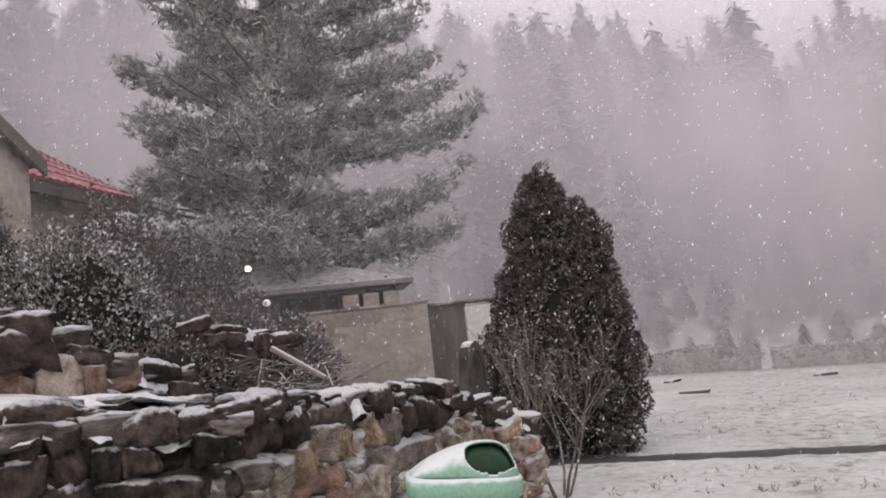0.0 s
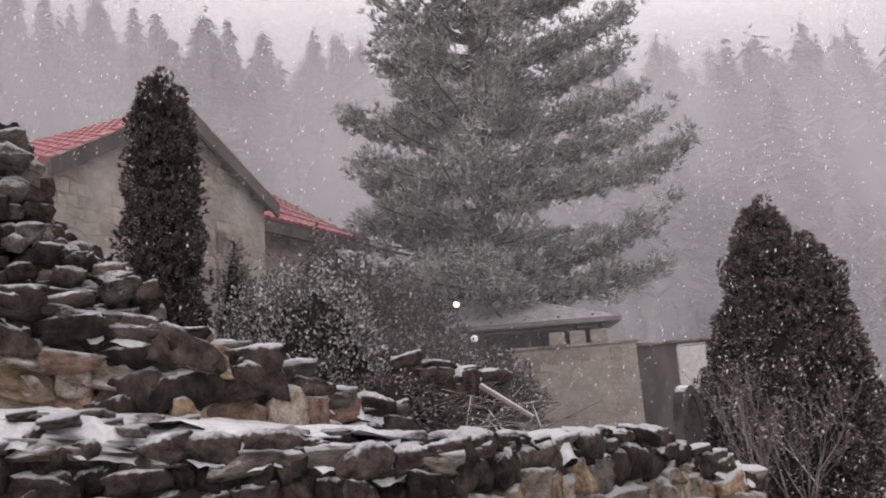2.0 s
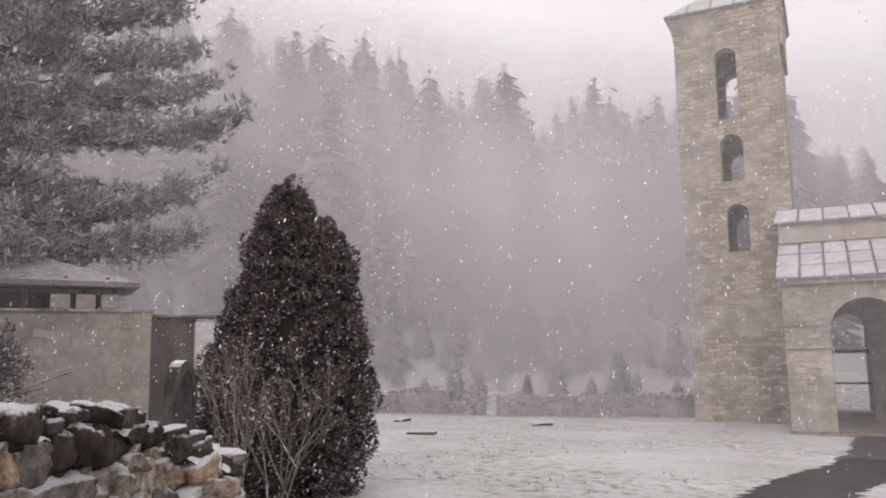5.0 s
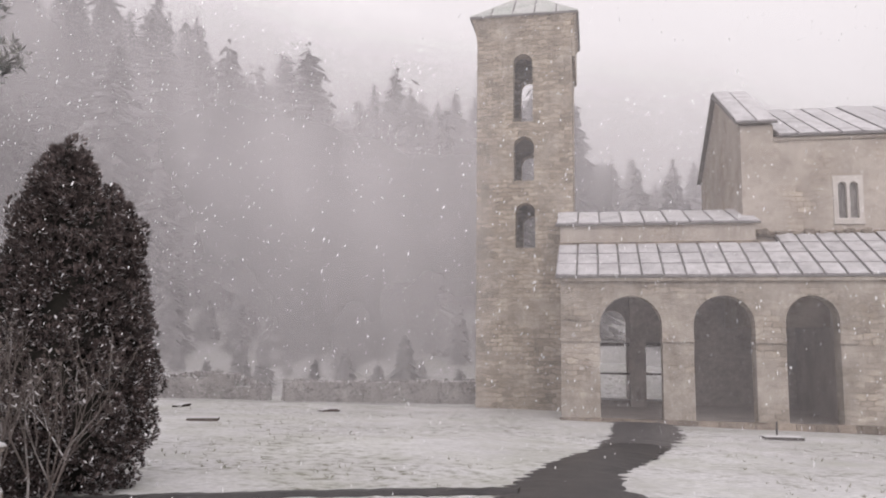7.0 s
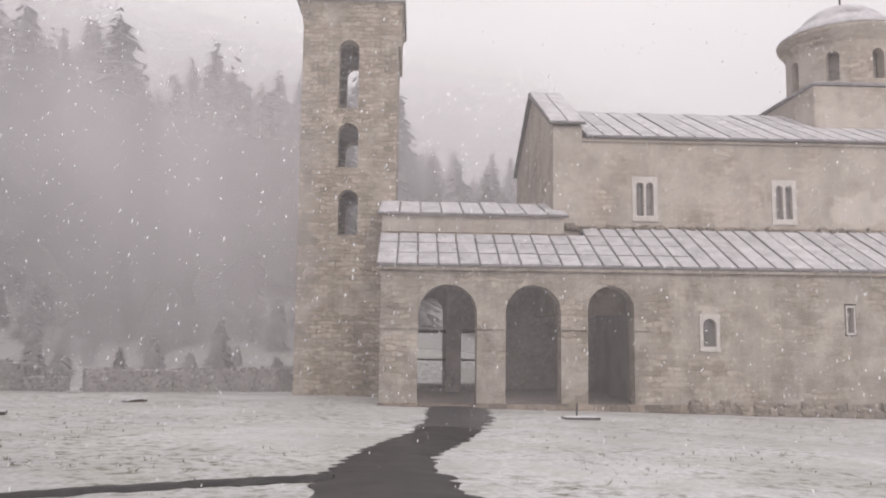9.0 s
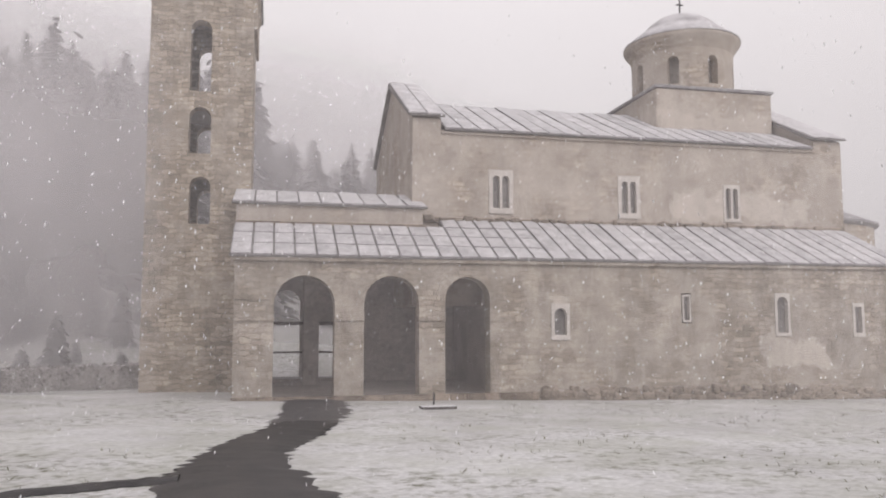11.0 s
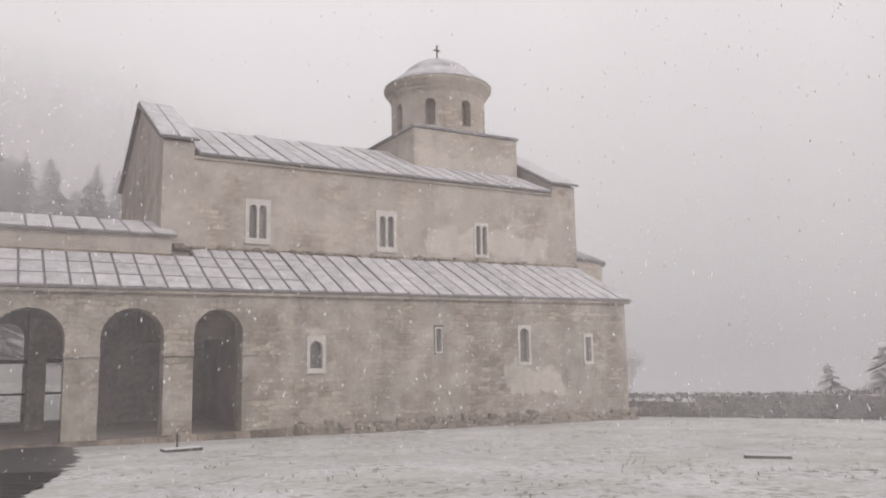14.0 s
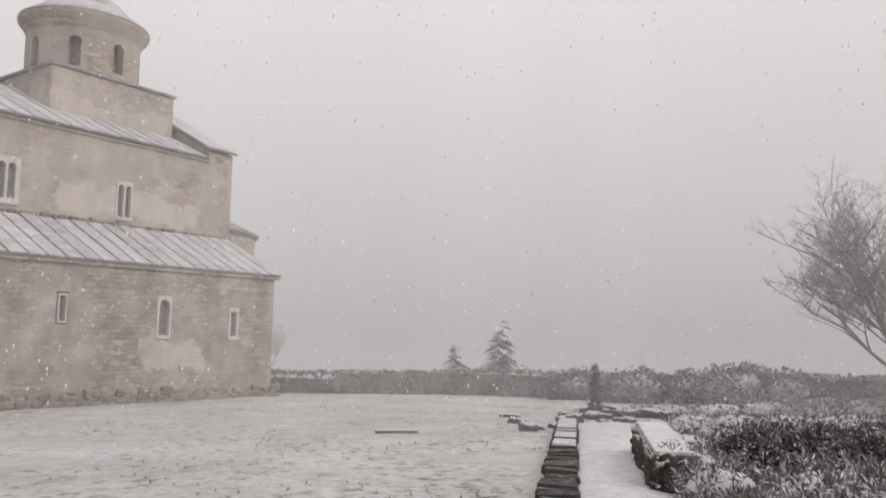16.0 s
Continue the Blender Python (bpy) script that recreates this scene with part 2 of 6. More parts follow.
def ground_material():
    m = mat("thin_snow_on_grass", (0.53, 0.525, 0.52), (0.70, 0.70, 0.70), 0.35, 9, rough=0.9, bump=0.6, vary=0, bump_dist=0.04)
    nt = m.node_tree
    n, ln = nt.nodes, nt.links.new
    bs = n["Principled BSDF"]
    base = bs.inputs["Base Color"].links[0].from_socket
    co = n.new("ShaderNodeTexCoord")

    def tex(s, d):
        t = n.new("ShaderNodeTexNoise")
        t.inputs["Scale"].default_value, t.inputs["Detail"].default_value, t.inputs["Roughness"].default_value = s, d, 0.68
        ln(co.outputs["Object"], t.inputs["Vector"])
        return t.outputs[0]

    def rng(src, lo, hi):
        r = n.new("ShaderNodeMapRange")
        r.inputs[1].default_value, r.inputs[2].default_value = lo, hi
        ln(src, r.inputs[0])
        return r.outputs[0]

    mul = n.new("ShaderNodeMath")
    mul.operation = "MULTIPLY"
    ln(rng(tex(4.0, 9), 0.50, 0.66), mul.inputs[0])
    ln(rng(tex(0.28, 4), 0.40, 0.62), mul.inputs[1])
    soft = n.new("ShaderNodeMath")
    soft.operation = "MULTIPLY"
    ln(rng(tex(0.5, 7), 0.42, 0.70), soft.inputs[0])
    soft.inputs[1].default_value = 0.62
    a = n.new("ShaderNodeMixRGB")
    ln(soft.outputs[0], a.inputs[0])
    ln(base, a.inputs[1])
    a.inputs[2].default_value = (0.42, 0.43, 0.36, 1)
    b = n.new("ShaderNodeMixRGB")
    ln(mul.outputs[0], b.inputs[0])
    ln(a.outputs[0], b.inputs[1])
    b.inputs[2].default_value = (0.14, 0.14, 0.09, 1)
    ln(b.outputs[0], bs.inputs["Base Color"])
    return m


M_ground = ground_material()


def glow(name, color, strength):
    m = bpy.data.materials.new(name)
    m.use_nodes = True
    b = m.node_tree.nodes["Principled BSDF"]
    b.inputs["Base Color"].default_value = (*color, 1)
    b.inputs["Emission Color"].default_value = (*color, 1)
    b.inputs["Emission Strength"].default_value = strength
    return m


def mist_material(name, density, scale, uneven=0.35, end=0.015):
    """Thin bank of drifting snow mist: scatters skylight both ways, lets the rest through; thins out towards its top."""
    m = bpy.data.materials.new(name)
    m.use_nodes = True
    nt = m.node_tree
    n, ln = nt.nodes, nt.links.new
    n.remove(n["Principled BSDF"])
    co = n.new("ShaderNodeTexCoord")
    nz = n.new("ShaderNodeTexNoise")
    nz.inputs["Scale"].default_value, nz.inputs["Detail"].default_value = scale, 5
    ln(co.outputs["Object"], nz.inputs["Vector"])
    r = n.new("ShaderNodeMapRange")
    r.inputs[1].default_value, r.inputs[2].default_value = 0.3, 0.7
    r.inputs[3].default_value, r.inputs[4].default_value = density * uneven, min(0.95, density * (2 - uneven))
    ln(nz.outputs[0], r.inputs[0])
    sp = n.new("ShaderNodeSeparateXYZ")
    ln(co.outputs["UV"], sp.inputs[0])
    fade = n.new("ShaderNodeMapRange")
    fade.inputs[1].default_value, fade.inputs[2].default_value = 1.0, 0.52
    fade.interpolation_type = "SMOOTHSTEP"
    ln(sp.outputs[1], fade.inputs[0])
    mul = n.new("ShaderNodeMath")
    mul.operation = "MULTIPLY"
    ln(r.outputs[0], mul.inputs[0])
    ln(fade.outputs[0], mul.inputs[1])
    df, tr, tp = n.new("ShaderNodeBsdfDiffuse"), n.new("ShaderNodeBsdfTranslucent"), n.new("ShaderNodeBsdfTransparent")
    for b in (df, tr):
        b.inputs[0].default_value = (0.85, 0.825, 0.84, 1)
    a, b = n.new("ShaderNodeMixShader"), n.new("ShaderNodeMixShader")
    a.inputs[0].default_value = 0.4
    ln(df.outputs[0], a.inputs[1])
    ln(tr.outputs[0], a.inputs[2])
    ends = n.new("ShaderNodeMapRange")
    ends.interpolation_type = "SMOOTHSTEP"
    ends.inputs[1].default_value, ends.inputs[2].default_value = 0.0, end
    both = n.new("ShaderNodeMath")
    both.operation = "PINGPONG"
    both.inputs[1].default_value = 0.5
    ln(sp.outputs[0], both.inputs[0])
    ln(both.outputs[0], ends.inputs[0])
    foot = n.new("ShaderNodeMath")
    foot.operation = "MULTIPLY"
    ln(mul.outputs[0], foot.inputs[0])
    ln(ends.outputs[0], foot.inputs[1])
    ln(foot.outputs[0], b.inputs[0])
    ln(tp.outputs[0], b.inputs[1])
    ln(a.outputs[0], b.inputs[2])
    ln(b.outputs[0], n["Material Output"].inputs[0])
    return m


M_lamp = glow("lit_lamp_globe", (1.0, 0.86, 0.66), 2.5)
M_globe = glow("white_globe", (0.85, 0.85, 0.84), 0.25)

# ---- building helpers ----
YAW = -44.1
CH = pose(0, 0, 0, 0, 0, YAW)
CA, SA = math.cos(radians(YAW)), math.sin(radians(YAW))


def to_church(x, y):
    return CA * x + SA * y, -SA * x + CA * y


def to_world(u, v):
    return CA * u - SA * v, SA * u + CA * v


def bearing(az, d, ox=-0.32, oy=-0.64):
    a = radians(az)
    return ox - d * math.sin(a), oy + d * math.cos(a)


def yard(x, y):
    u, v = to_church(x, y)
    return 0.8 - 0.032 * min(max(v, -8), 36) - 0.018 * min(max(u, -25), 30)


def sstep(a, b, x):
    t = min(max((x - a) / (b - a), 0), 1)
    return t * t * (3 - 2 * t)


TREELINE = [(-180, 4), (-90, 4), (-75, 6), (-62, 11.5), (-52, 15.4), (-45, 16.4), (-32, 18), (-25, 19.3), (-16, 22.0), (-4, 23.6), (20, 26.3), (45, 28.5), (70, 28), (110, 18), (180, 4)]


def treeline(az):
    for (a0, e0), (a1, e1) in zip(TREELINE, TREELINE[1:]):
        if a0 <= az <= a1:
            return e0 + (e1 - e0) * (az - a0) / (a1 - a0)
    return 4


def terrain(x, y):
    z = yard(x, y)
    d, az = math.hypot(x, y), math.degrees(math.atan2(-x, y))
    # terrace on the left, behind the dry-stone walls
    side = (x + 0.95) * -0.92 + (y - 4.6) * 0.39 if y < 6 else (-0.9 - x) - 0.12 * (y - 6)
    lift = sstep(0.1, 1.4, side) * sstep(2.2, 4.0, d) * sstep(32, 24, d)
    z += lift * (1.35 - 0.02 * d + 0.13 * max(0, side - 3.0))
    if d > 37:
        rise = (105 * math.tan(radians(treeline(az))) - 13.0) / 68
        fwd = sstep(-80, -62, az) * sstep(150, 110, az)
        z += fwd * max(0, rise) * min(d - 37, 75) + (1 - fwd) * -min(130, 0.22 * (d - 37))
    return z


def mesh_of(name, verts, faces, smooth=False):
    me = bpy.data.meshes.new(name)
    me.from_pydata([tuple(v) for v in verts], [], [tuple(f) for f in faces])
    me.update()
    if smooth:
        me.polygons.foreach_set("use_smooth", [True] * len(me.polygons))
    return me


def bm_mesh(name, bm, smooth=False):
    me = bpy.data.meshes.new(name)
    bmesh.ops.recalc_face_normals(bm, faces=bm.faces)
    bm.to_mesh(me)
    bm.free()
    if smooth:
        me.polygons.foreach_set("use_smooth", [True] * len(me.polygons))
    return me


def part(name, data, material, parent=None, label="", matrix=None):
    """Links a mesh or bmesh as one object under a thing or part."""
    me = bm_mesh(name, data) if isinstance(data, bmesh.types.BMesh) else data
    if material and not me.materials:
        me.materials.append(material)
    ob = new(name, me)
    if parent:
        ob.parent = parent
    if matrix:
        ob.matrix_basis = matrix
    return tagged(ob, label)


def thing(name, label, category, matrix=None, group="", kind=""):
    ob = new(name)
    if matrix:
        ob.matrix_basis = matrix
    return tagged(ob, label, category, group, kind)


def box(bm, x0, x1, y0, y1, z0, z1, bevel=0.0, m=None):
    r = bmesh.ops.create_cube(bm, size=1)
    vs = r["verts"]
    bmesh.ops.transform(bm, verts=vs, matrix=(m or Matrix()) @ Matrix.Translation(((x0 + x1) / 2, (y0 + y1) / 2, (z0 + z1) / 2)) @ Matrix.Diagonal((x1 - x0, y1 - y0, z1 - z0, 1)))
    if bevel:
        es = list({ed for v in vs for ed in v.link_edges})
        bmesh.ops.bevel(bm, geom=es, offset=bevel, segments=2, affect="EDGES")
    return bm


def boxm(*a, bevel=0.0, m=None):
    return box(bmesh.new(), *a, bevel=bevel, m=m)


def cyl(bm, p0, p1, r0, r1, seg=10):
    a, b = Vector(p0), Vector(p1)
    q = (b - a).to_track_quat("Z", "Y").to_matrix().to_4x4()
    bmesh.ops.create_cone(bm, cap_ends=True, segments=seg, radius1=r0, radius2=r1, depth=(b - a).length, matrix=Matrix.Translation((a + b) / 2) @ q)
    return bm


def lathe(profile, seg=40, cx=0, cy=0, a0=0, a1=360):
    """A turned mesh from (radius, z) pairs."""
    full = abs(a1 - a0) >= 360
    nseg = seg if full else seg + 1
    vs, fs = [], []
    for r, z in profile:
        for i in range(nseg):
            a = radians(a0 + (a1 - a0) * i / seg)
            vs.append((cx + r * math.cos(a), cy + r * math.sin(a), z))
    for j in range(len(profile) - 1):
        for i in range(seg):
            k = (i + 1) % nseg if full else i + 1
            fs.append((j * nseg + i, j * nseg + k, (j + 1) * nseg + k, (j + 1) * nseg + i))
    return vs, fs


def opening_top(o, x):
    a, b, zb, zt, arch = o
    if not arch:
        return zt
    r = (b - a) / 2
    return zt - r + math.sqrt(max(0, r * r - (x - (a + b) / 2) ** 2))


def wall_mesh(name, u0, u1, z0, z1, t, openings, mapf=lambda u, w, z: (u, w, z), extra=()):
    """A wall with thickness and real openings; each opening is (a, b, bottom, top, arched)."""
    br = {u0, u1, *extra}
    for a, b, zb, zt, arch in openings:
        nseg = 14 if arch else 1
        br |= {(a + b) / 2 - (b - a) / 2 * math.cos(math.pi * i / nseg) for i in range(nseg + 1)} if arch else {a, b}
    br = sorted(x for x in br if u0 <= x <= u1)
    vs, fs = [], []

    def quad(*ps):
        k = len(vs)
        vs.extend(mapf(*p) for p in ps)
        fs.append((k, k + 1, k + 2, k + 3))

    for x0, x1 in zip(br, br[1:]):
        if x1 - x0 < 1e-5:
            continue
        mid = (x0 + x1) / 2
        ops = sorted((o for o in openings if o[0] < mid < o[1]), key=lambda o: o[2])
        lo0 = lo1 = z0
        for o in ops:
            if o[2] > z0:
                quad((x0, 0, lo0), (x1, 0, lo1), (x1, 0, o[2]), (x0, 0, o[2]))
                quad((x1, t, lo1), (x0, t, lo0), (x0, t, o[2]), (x1, t, o[2]))
                quad((x0, 0, o[2]), (x1, 0, o[2]), (x1, t, o[2]), (x0, t, o[2]))
            lo0, lo1 = opening_top(o, x0), opening_top(o, x1)
            quad((x0, t, lo0), (x1, t, lo1), (x1, 0, lo1), (x0, 0, lo0))
        quad((x0, 0, lo0), (x1, 0, lo1), (x1, 0, z1), (x0, 0, z1))
        quad((x1, t, lo1), (x0, t, lo0), (x0, t, z1), (x1, t, z1))
        quad((x0, 0, z1), (x1, 0, z1), (x1, t, z1), (x0, t, z1))
    for o in openings:
        for x, s in ((o[0], 1), (o[1], -1)):
            h = opening_top(o, x)
            ps = [(x, 0, max(o[2], z0)), (x, t, max(o[2], z0)), (x, t, h), (x, 0, h)]
            quad(*(ps if s > 0 else ps[::-1]))
    for x in (u0, u1):
        quad((x, 0, z0), (x, t, z0), (x, t, z1), (x, 0, z1))
    return mesh_of(name, vs, fs)


def prism(poly, axis, a0, a1):
    """Extrudes a 2D polygon along u ('u': polygon in v, z) or along v ('v': polygon in u, z)."""
    n = len(poly)
    f = (lambda p, a: (a, p[0], p[1])) if axis == "u" else (lambda p, a: (p[0], a, p[1]))
    vs = [f(p, a0) for p in poly] + [f(p, a1) for p in poly]
    fs = [tuple(range(n)), tuple(range(2 * n - 1, n - 1, -1))] + [(i, (i + 1) % n, n + (i + 1) % n, n + i) for i in range(n)]
    return vs, fs


def fixed(name, vs, fs, smooth=False):
    bm = bmesh.new()
    bv = [bm.verts.new(v) for v in vs]
    for f in fs:
        try:
            bm.faces.new([bv[i] for i in f])
        except ValueError:
            pass
    return bm_mesh(name, bm, smooth)

# ---- ground ----


def build_ground():
    radii = [0.0] + [0.6 * 1.075 ** i for i in range(1, 60)]
    radii = [r for r in radii if r < 36] + [36, 37, 38.5, 41, 45, 50, 57, 65, 75, 88, 100, 112, 130, 170, 240, 350, 520, 800, 1300, 2200]
    seg = 200
    vs, fs = [(0, 0, terrain(0, 0))], []
    for r in radii[1:]:
        for i in range(seg):
            a = 2 * math.pi * i / seg
            x, y = r * math.cos(a), r * math.sin(a)
            z = terrain(x, y)
            if r < 36:
                z += 0.03 * (noise.noise((x * 0.5, y * 0.5, 0)) + 0.5 * noise.noise((x * 1.7, y * 1.7, 3)))
            vs.append((x, y, z))
    for i in range(seg):
        fs.append((0, 1 + i, 1 + (i + 1) % seg))
    for j in range(len(radii) - 2):
        b0, b1 = 1 + j * seg, 1 + (j + 1) * seg
        for i in range(seg):
            k = (i + 1) % seg
            fs.append((b0 + i, b1 + i, b1 + k, b0 + k))
    ob = part("ground", mesh_of("ground", vs, fs, True), M_ground)
    tagged(ob, "thin patchy snow over a grassy churchyard lawn", "ground", kind="structure")


build_ground()


def strip(name, left, right, material, label, category, lift=0.05, seed=1, ragged=0.12, step=0.35):
    """A flat ground strip between two edges in church plan, with uneven snow-bitten borders."""
    def walk_edge(pts):
        out = []
        for (a, b), (c, d) in zip(pts, pts[1:]):
            k = max(1, int(math.hypot(c - a, d - b) / step))
            out += [(a + (c - a) * i / k, b + (d - b) * i / k) for i in range(k)]
        return out + [pts[-1]]

    rnd = random.Random(seed)
    L, R = walk_edge(left), walk_edge(right)
    n = max(len(L), len(R)) * 2

    def at(e, i):
        f = i * (len(e) - 1) / (n - 1)
        k = min(int(f), len(e) - 2)
        s = f - k
        return e[k][0] + (e[k + 1][0] - e[k][0]) * s, e[k][1] + (e[k + 1][1] - e[k][1]) * s

    vs, fs = [], []
    for i in range(n):
        a, b = at(L, i), at(R, i)
        j0, j1 = rnd.uniform(-ragged, ragged), rnd.uniform(-ragged, ragged)
        du, dv = b[0] - a[0], b[1] - a[1]
        ln = math.hypot(du, dv) or 1
        for f in (0, 0.25, 0.5, 0.75, 1):
            j = j0 * (1 - f) + j1 * f
            u, v = a[0] + du * f + du / ln * j, a[1] + dv * f + dv / ln * j
            x, y = to_world(u, v)
            vs.append((x, y, yard(x, y) + lift - (0.05 if f in (0, 1) else 0)))
    for i in range(n - 1):
        for f in range(4):
            k = i * 5 + f
            fs.append((k, k + 1, k + 6, k + 5))
    ob = part(name, mesh_of(name, vs, fs, True), material)
    return tagged(ob, label, category, kind="structure")


strip("path", [(0.15, 25.4), (0.1, 22.5), (0.0, 19.6), (-0.4, 16.5), (-1.15, 13.6), (-1.45, 11.2), (-1.5, 9.6), (-1.7, 7.0), (-2.4, 4.0)],
      [(2.0, 25.4), (2.0, 23), (1.75, 20.3), (1.0, 16.5), (0.1, 12.6), (0.1, 11.2), (0.45, 9.6), (0.9, 7), (1.2, 4)],
      M_asphalt, "dark wet asphalt path swept through the snow", "path", 0.055, 3, 0.13, 0.3)
strip("side_path", [(-1.3, 10.75), (-3.2, 9.75), (-5.2, 8.5), (-6.6, 7.6)], [(-1.3, 10.35), (-3.2, 9.4), (-5.2, 8.2), (-6.6, 7.3)],
      M_asphalt, "narrow dark gutter line crossing the snowy lawn", "path", 0.05, 5, 0.07, 0.25)
strip("walkway", [(17.6, 8.95), (13.2, 6.85), (9.1, 4.9), (6.5, 3.6)], [(18.6, 7.95), (14.4, 6.05), (10.4, 4.4), (8.0, 2.9)],
      M_snow, "snow-covered walkway beside the stone kerb", "path", 0.06, 7, 0.06, 0.4)

# ---- the church ----
church = thing("church", "old Byzantine stone church with grey lead roofs", "church", CH)


def roof_slab(name, parent, u0, u1, lo, hi, panel_w, rows=1, label="", gap=0.07, skip_u=(), thick=0.05, jitter=0.0, seed=2):
    """A pitched roof plane from eave (v, z) to top (v, z) with separate lead panels lying on it."""
    (v0, z0), (v1, z1) = lo, hi
    ln = math.hypot(v1 - v0, z1 - z0)
    nv, nz = -(z1 - z0) / ln, (v1 - v0) / ln
    poly = [(v0, z0), (v1, z1), (v1 - nv * 0.16, z1 - nz * 0.16), (v0 + 0.1, z0 - nz * 0.05), (v0, z0 - nz * 0.035)]
    roof = part(name, fixed(name, *prism(poly, "u", u0, u1)), M_lead, parent, label)
    cnt = max(1, round((u1 - u0) / panel_w))
    w = (u1 - u0) / cnt
    tilt = math.atan2(z1 - z0, v1 - v0)
    rl = ln / rows
    bm = boxm(-w / 2 + gap / 2, w / 2 - gap / 2, gap / 2, rl - gap / 2, 0, thick, bevel=0.012)
    me = bm_mesh("roof_panel", bm)
    me.materials.append(M_panel)
    rnd = random.Random(seed)
    for i in range(cnt):
        for r in range(rows):
            s = r * rl
            m = pose(u0 + w * (i + 0.5), v0 + (v1 - v0) * s / ln, z0 + (z1 - z0) * s / ln, math.degrees(tilt), 0, 0)
            p = new("roof_panel", me)
            p.parent = roof
            p.matrix_basis = m @ pose(0, 0, rnd.uniform(0, 0.012), rnd.uniform(-0.3, 0.3), rnd.uniform(-0.6, 0.6), 0)
    return roof


def window_part(parent, u0, u1, zb, zt, v, arch=True, frame_w=0.1, lights=1, label="pale stone window surround", depth=0.22):
    """A window: a stone surround a little proud of the wall, a mullion where there are two lights, panes set back."""
    fr = wall_mesh("window", u0 - frame_w, u1 + frame_w, zb - frame_w * 1.3, zt + frame_w * 1.4, depth,
                   [(u0 + (u1 - u0) / lights * i + (0.045 if i else 0), u0 + (u1 - u0) / lights * (i + 1) - (0.045 if i < lights - 1 else 0), zb, zt, arch) for i in range(lights)],
                   lambda a, b, c: (a, v - 0.03 + b, c))
    win = part("window", fr, M_trim, parent, label)
    w = (u1 - u0) / lights
    for i in range(lights):
        part("pane", boxm(u0 + w * i, u0 + w * (i + 1), v + depth - 0.06, v + depth - 0.03, zb, zt), M_pane, win)
    part("sill", boxm(u0 - frame_w * 1.1, u1 + frame_w * 1.1, v - 0.07, v + 0.1, zb - frame_w * 1.5, zb - frame_w * 0.4, bevel=0.015), M_trim, win)
    return win


ARCHES = [(-0.15, 1.72, -0.15, 3.86, True), (2.64, 4.41, -0.15, 3.87, True), (5.27, 6.77, -0.15, 3.87, True)]
LOW_WIN = [(8.99, 9.42, 1.97, 2.86, True), (13.73, 13.94, 2.46, 3.27, False), (17.38, 17.80, 2.02, 3.29, True), (20.58, 20.86, 2.0, 2.94, False)]
holes = [(a - 0.09, b + 0.09, zb - 0.1, zt + 0.12, arch) for a, b, zb, zt, arch in LOW_WIN]
part("south_wall", wall_mesh("south_wall", -1.35, 22.75, -0.9, 4.40, 0.7, ARCHES + holes, lambda u, w, z: (u, 25 + w, z)), M_low, church, "weathered beige plaster wall with three open arches")
for i, (a, b, zb, zt, arch) in enumerate(LOW_WIN):
    window_part(church, a, b, zb, zt, 25, arch, (0.11, 0.05, 0.09, 0.1)[i], 1)
# arch rings, imposts and the small square putlog holes of the porch
for a, b, zb, zt, _ in ARCHES:
    r, c, zs = (b - a) / 2, (a + b) / 2, zt - (b - a) / 2
    nv = 13
    for i in range(nv):
        a0, a1 = math.pi * i / nv + 0.012, math.pi * (i + 1) / nv - 0.012
        poly = [(c + math.cos(t) * q, zs + math.sin(t) * q) for t, q in ((a0, r), (a1, r), (a1, r + 0.3), (a0, r + 0.3))]
        part("voussoir", fixed("voussoir", *prism(poly, "v", 24.975, 25.3)), M_low, church)
for a, b in ((-1.38, -0.12), (1.69, 2.67), (4.38, 5.3), (6.74, 7.3)):
    part("impost", boxm(a, b, 24.93, 25.75, 2.44, 2.54, bevel=0.015), M_low, church, "thin stone impost band")
part("string_course", boxm(-1.37, -0.35, 24.95, 25.1, 3.1, 3.16, bevel=0.01), M_low, church)
for u, z in ((-0.95, 2.62), (-0.72, 1.62), (2.25, 1.72)):
    part("putlog_hole", boxm(u - 0.06, u + 0.06, 24.985, 25.05, z - 0.05, z + 0.05), M_dark, church)
# porch interior
part("porch_west_wall", boxm(-1.35, -0.65, 25.7, 33.6, -0.9, 4.4), M_low, church)
part("porch_upper_west_wall", boxm(-1.45, -0.6, 27.95, 33.2, 4.4, 6.35), M_nave, church)
part("porch_east_wall", boxm(7.4, 8.0, 25.7, 33.0, -0.6, 4.3), M_dark, church)
part("porch_north_wall", wall_mesh("porch_north_wall", -0.65, 8.0, -0.6, 6.35, 0.6, [(-0.15, 0.95, 0.12, 3.72, True), (1.64, 2.62, 0.12, 2.36, False)], lambda u, w, z: (u, 33 + w, z)), M_dark, church)
part("porch_floor", boxm(-0.65, 7.4, 25.0, 33, -0.3, -0.02), M_dark, church)
part("porch_vault", boxm(-0.65, 7.4, 25.7, 33, 4.2, 4.35), M_dark, church)
part("tie_beam", boxm(-0.65, 3.0, 32.86, 32.98, 1.14, 1.22), M_wood, church)
part("tie_beam", boxm(-0.65, 3.0, 32.84, 32.98, 2.28, 2.42), M_wood, church)
part("parapet_snow", boxm(-0.16, 2.65, 32.9, 33.65, 0.12, 0.18, bevel=0.02), M_snow, church)
part("inner_pier", boxm(1.02, 1.62, 31.4, 32.0, -0.3, 4.2, bevel=0.03), M_dark, church)
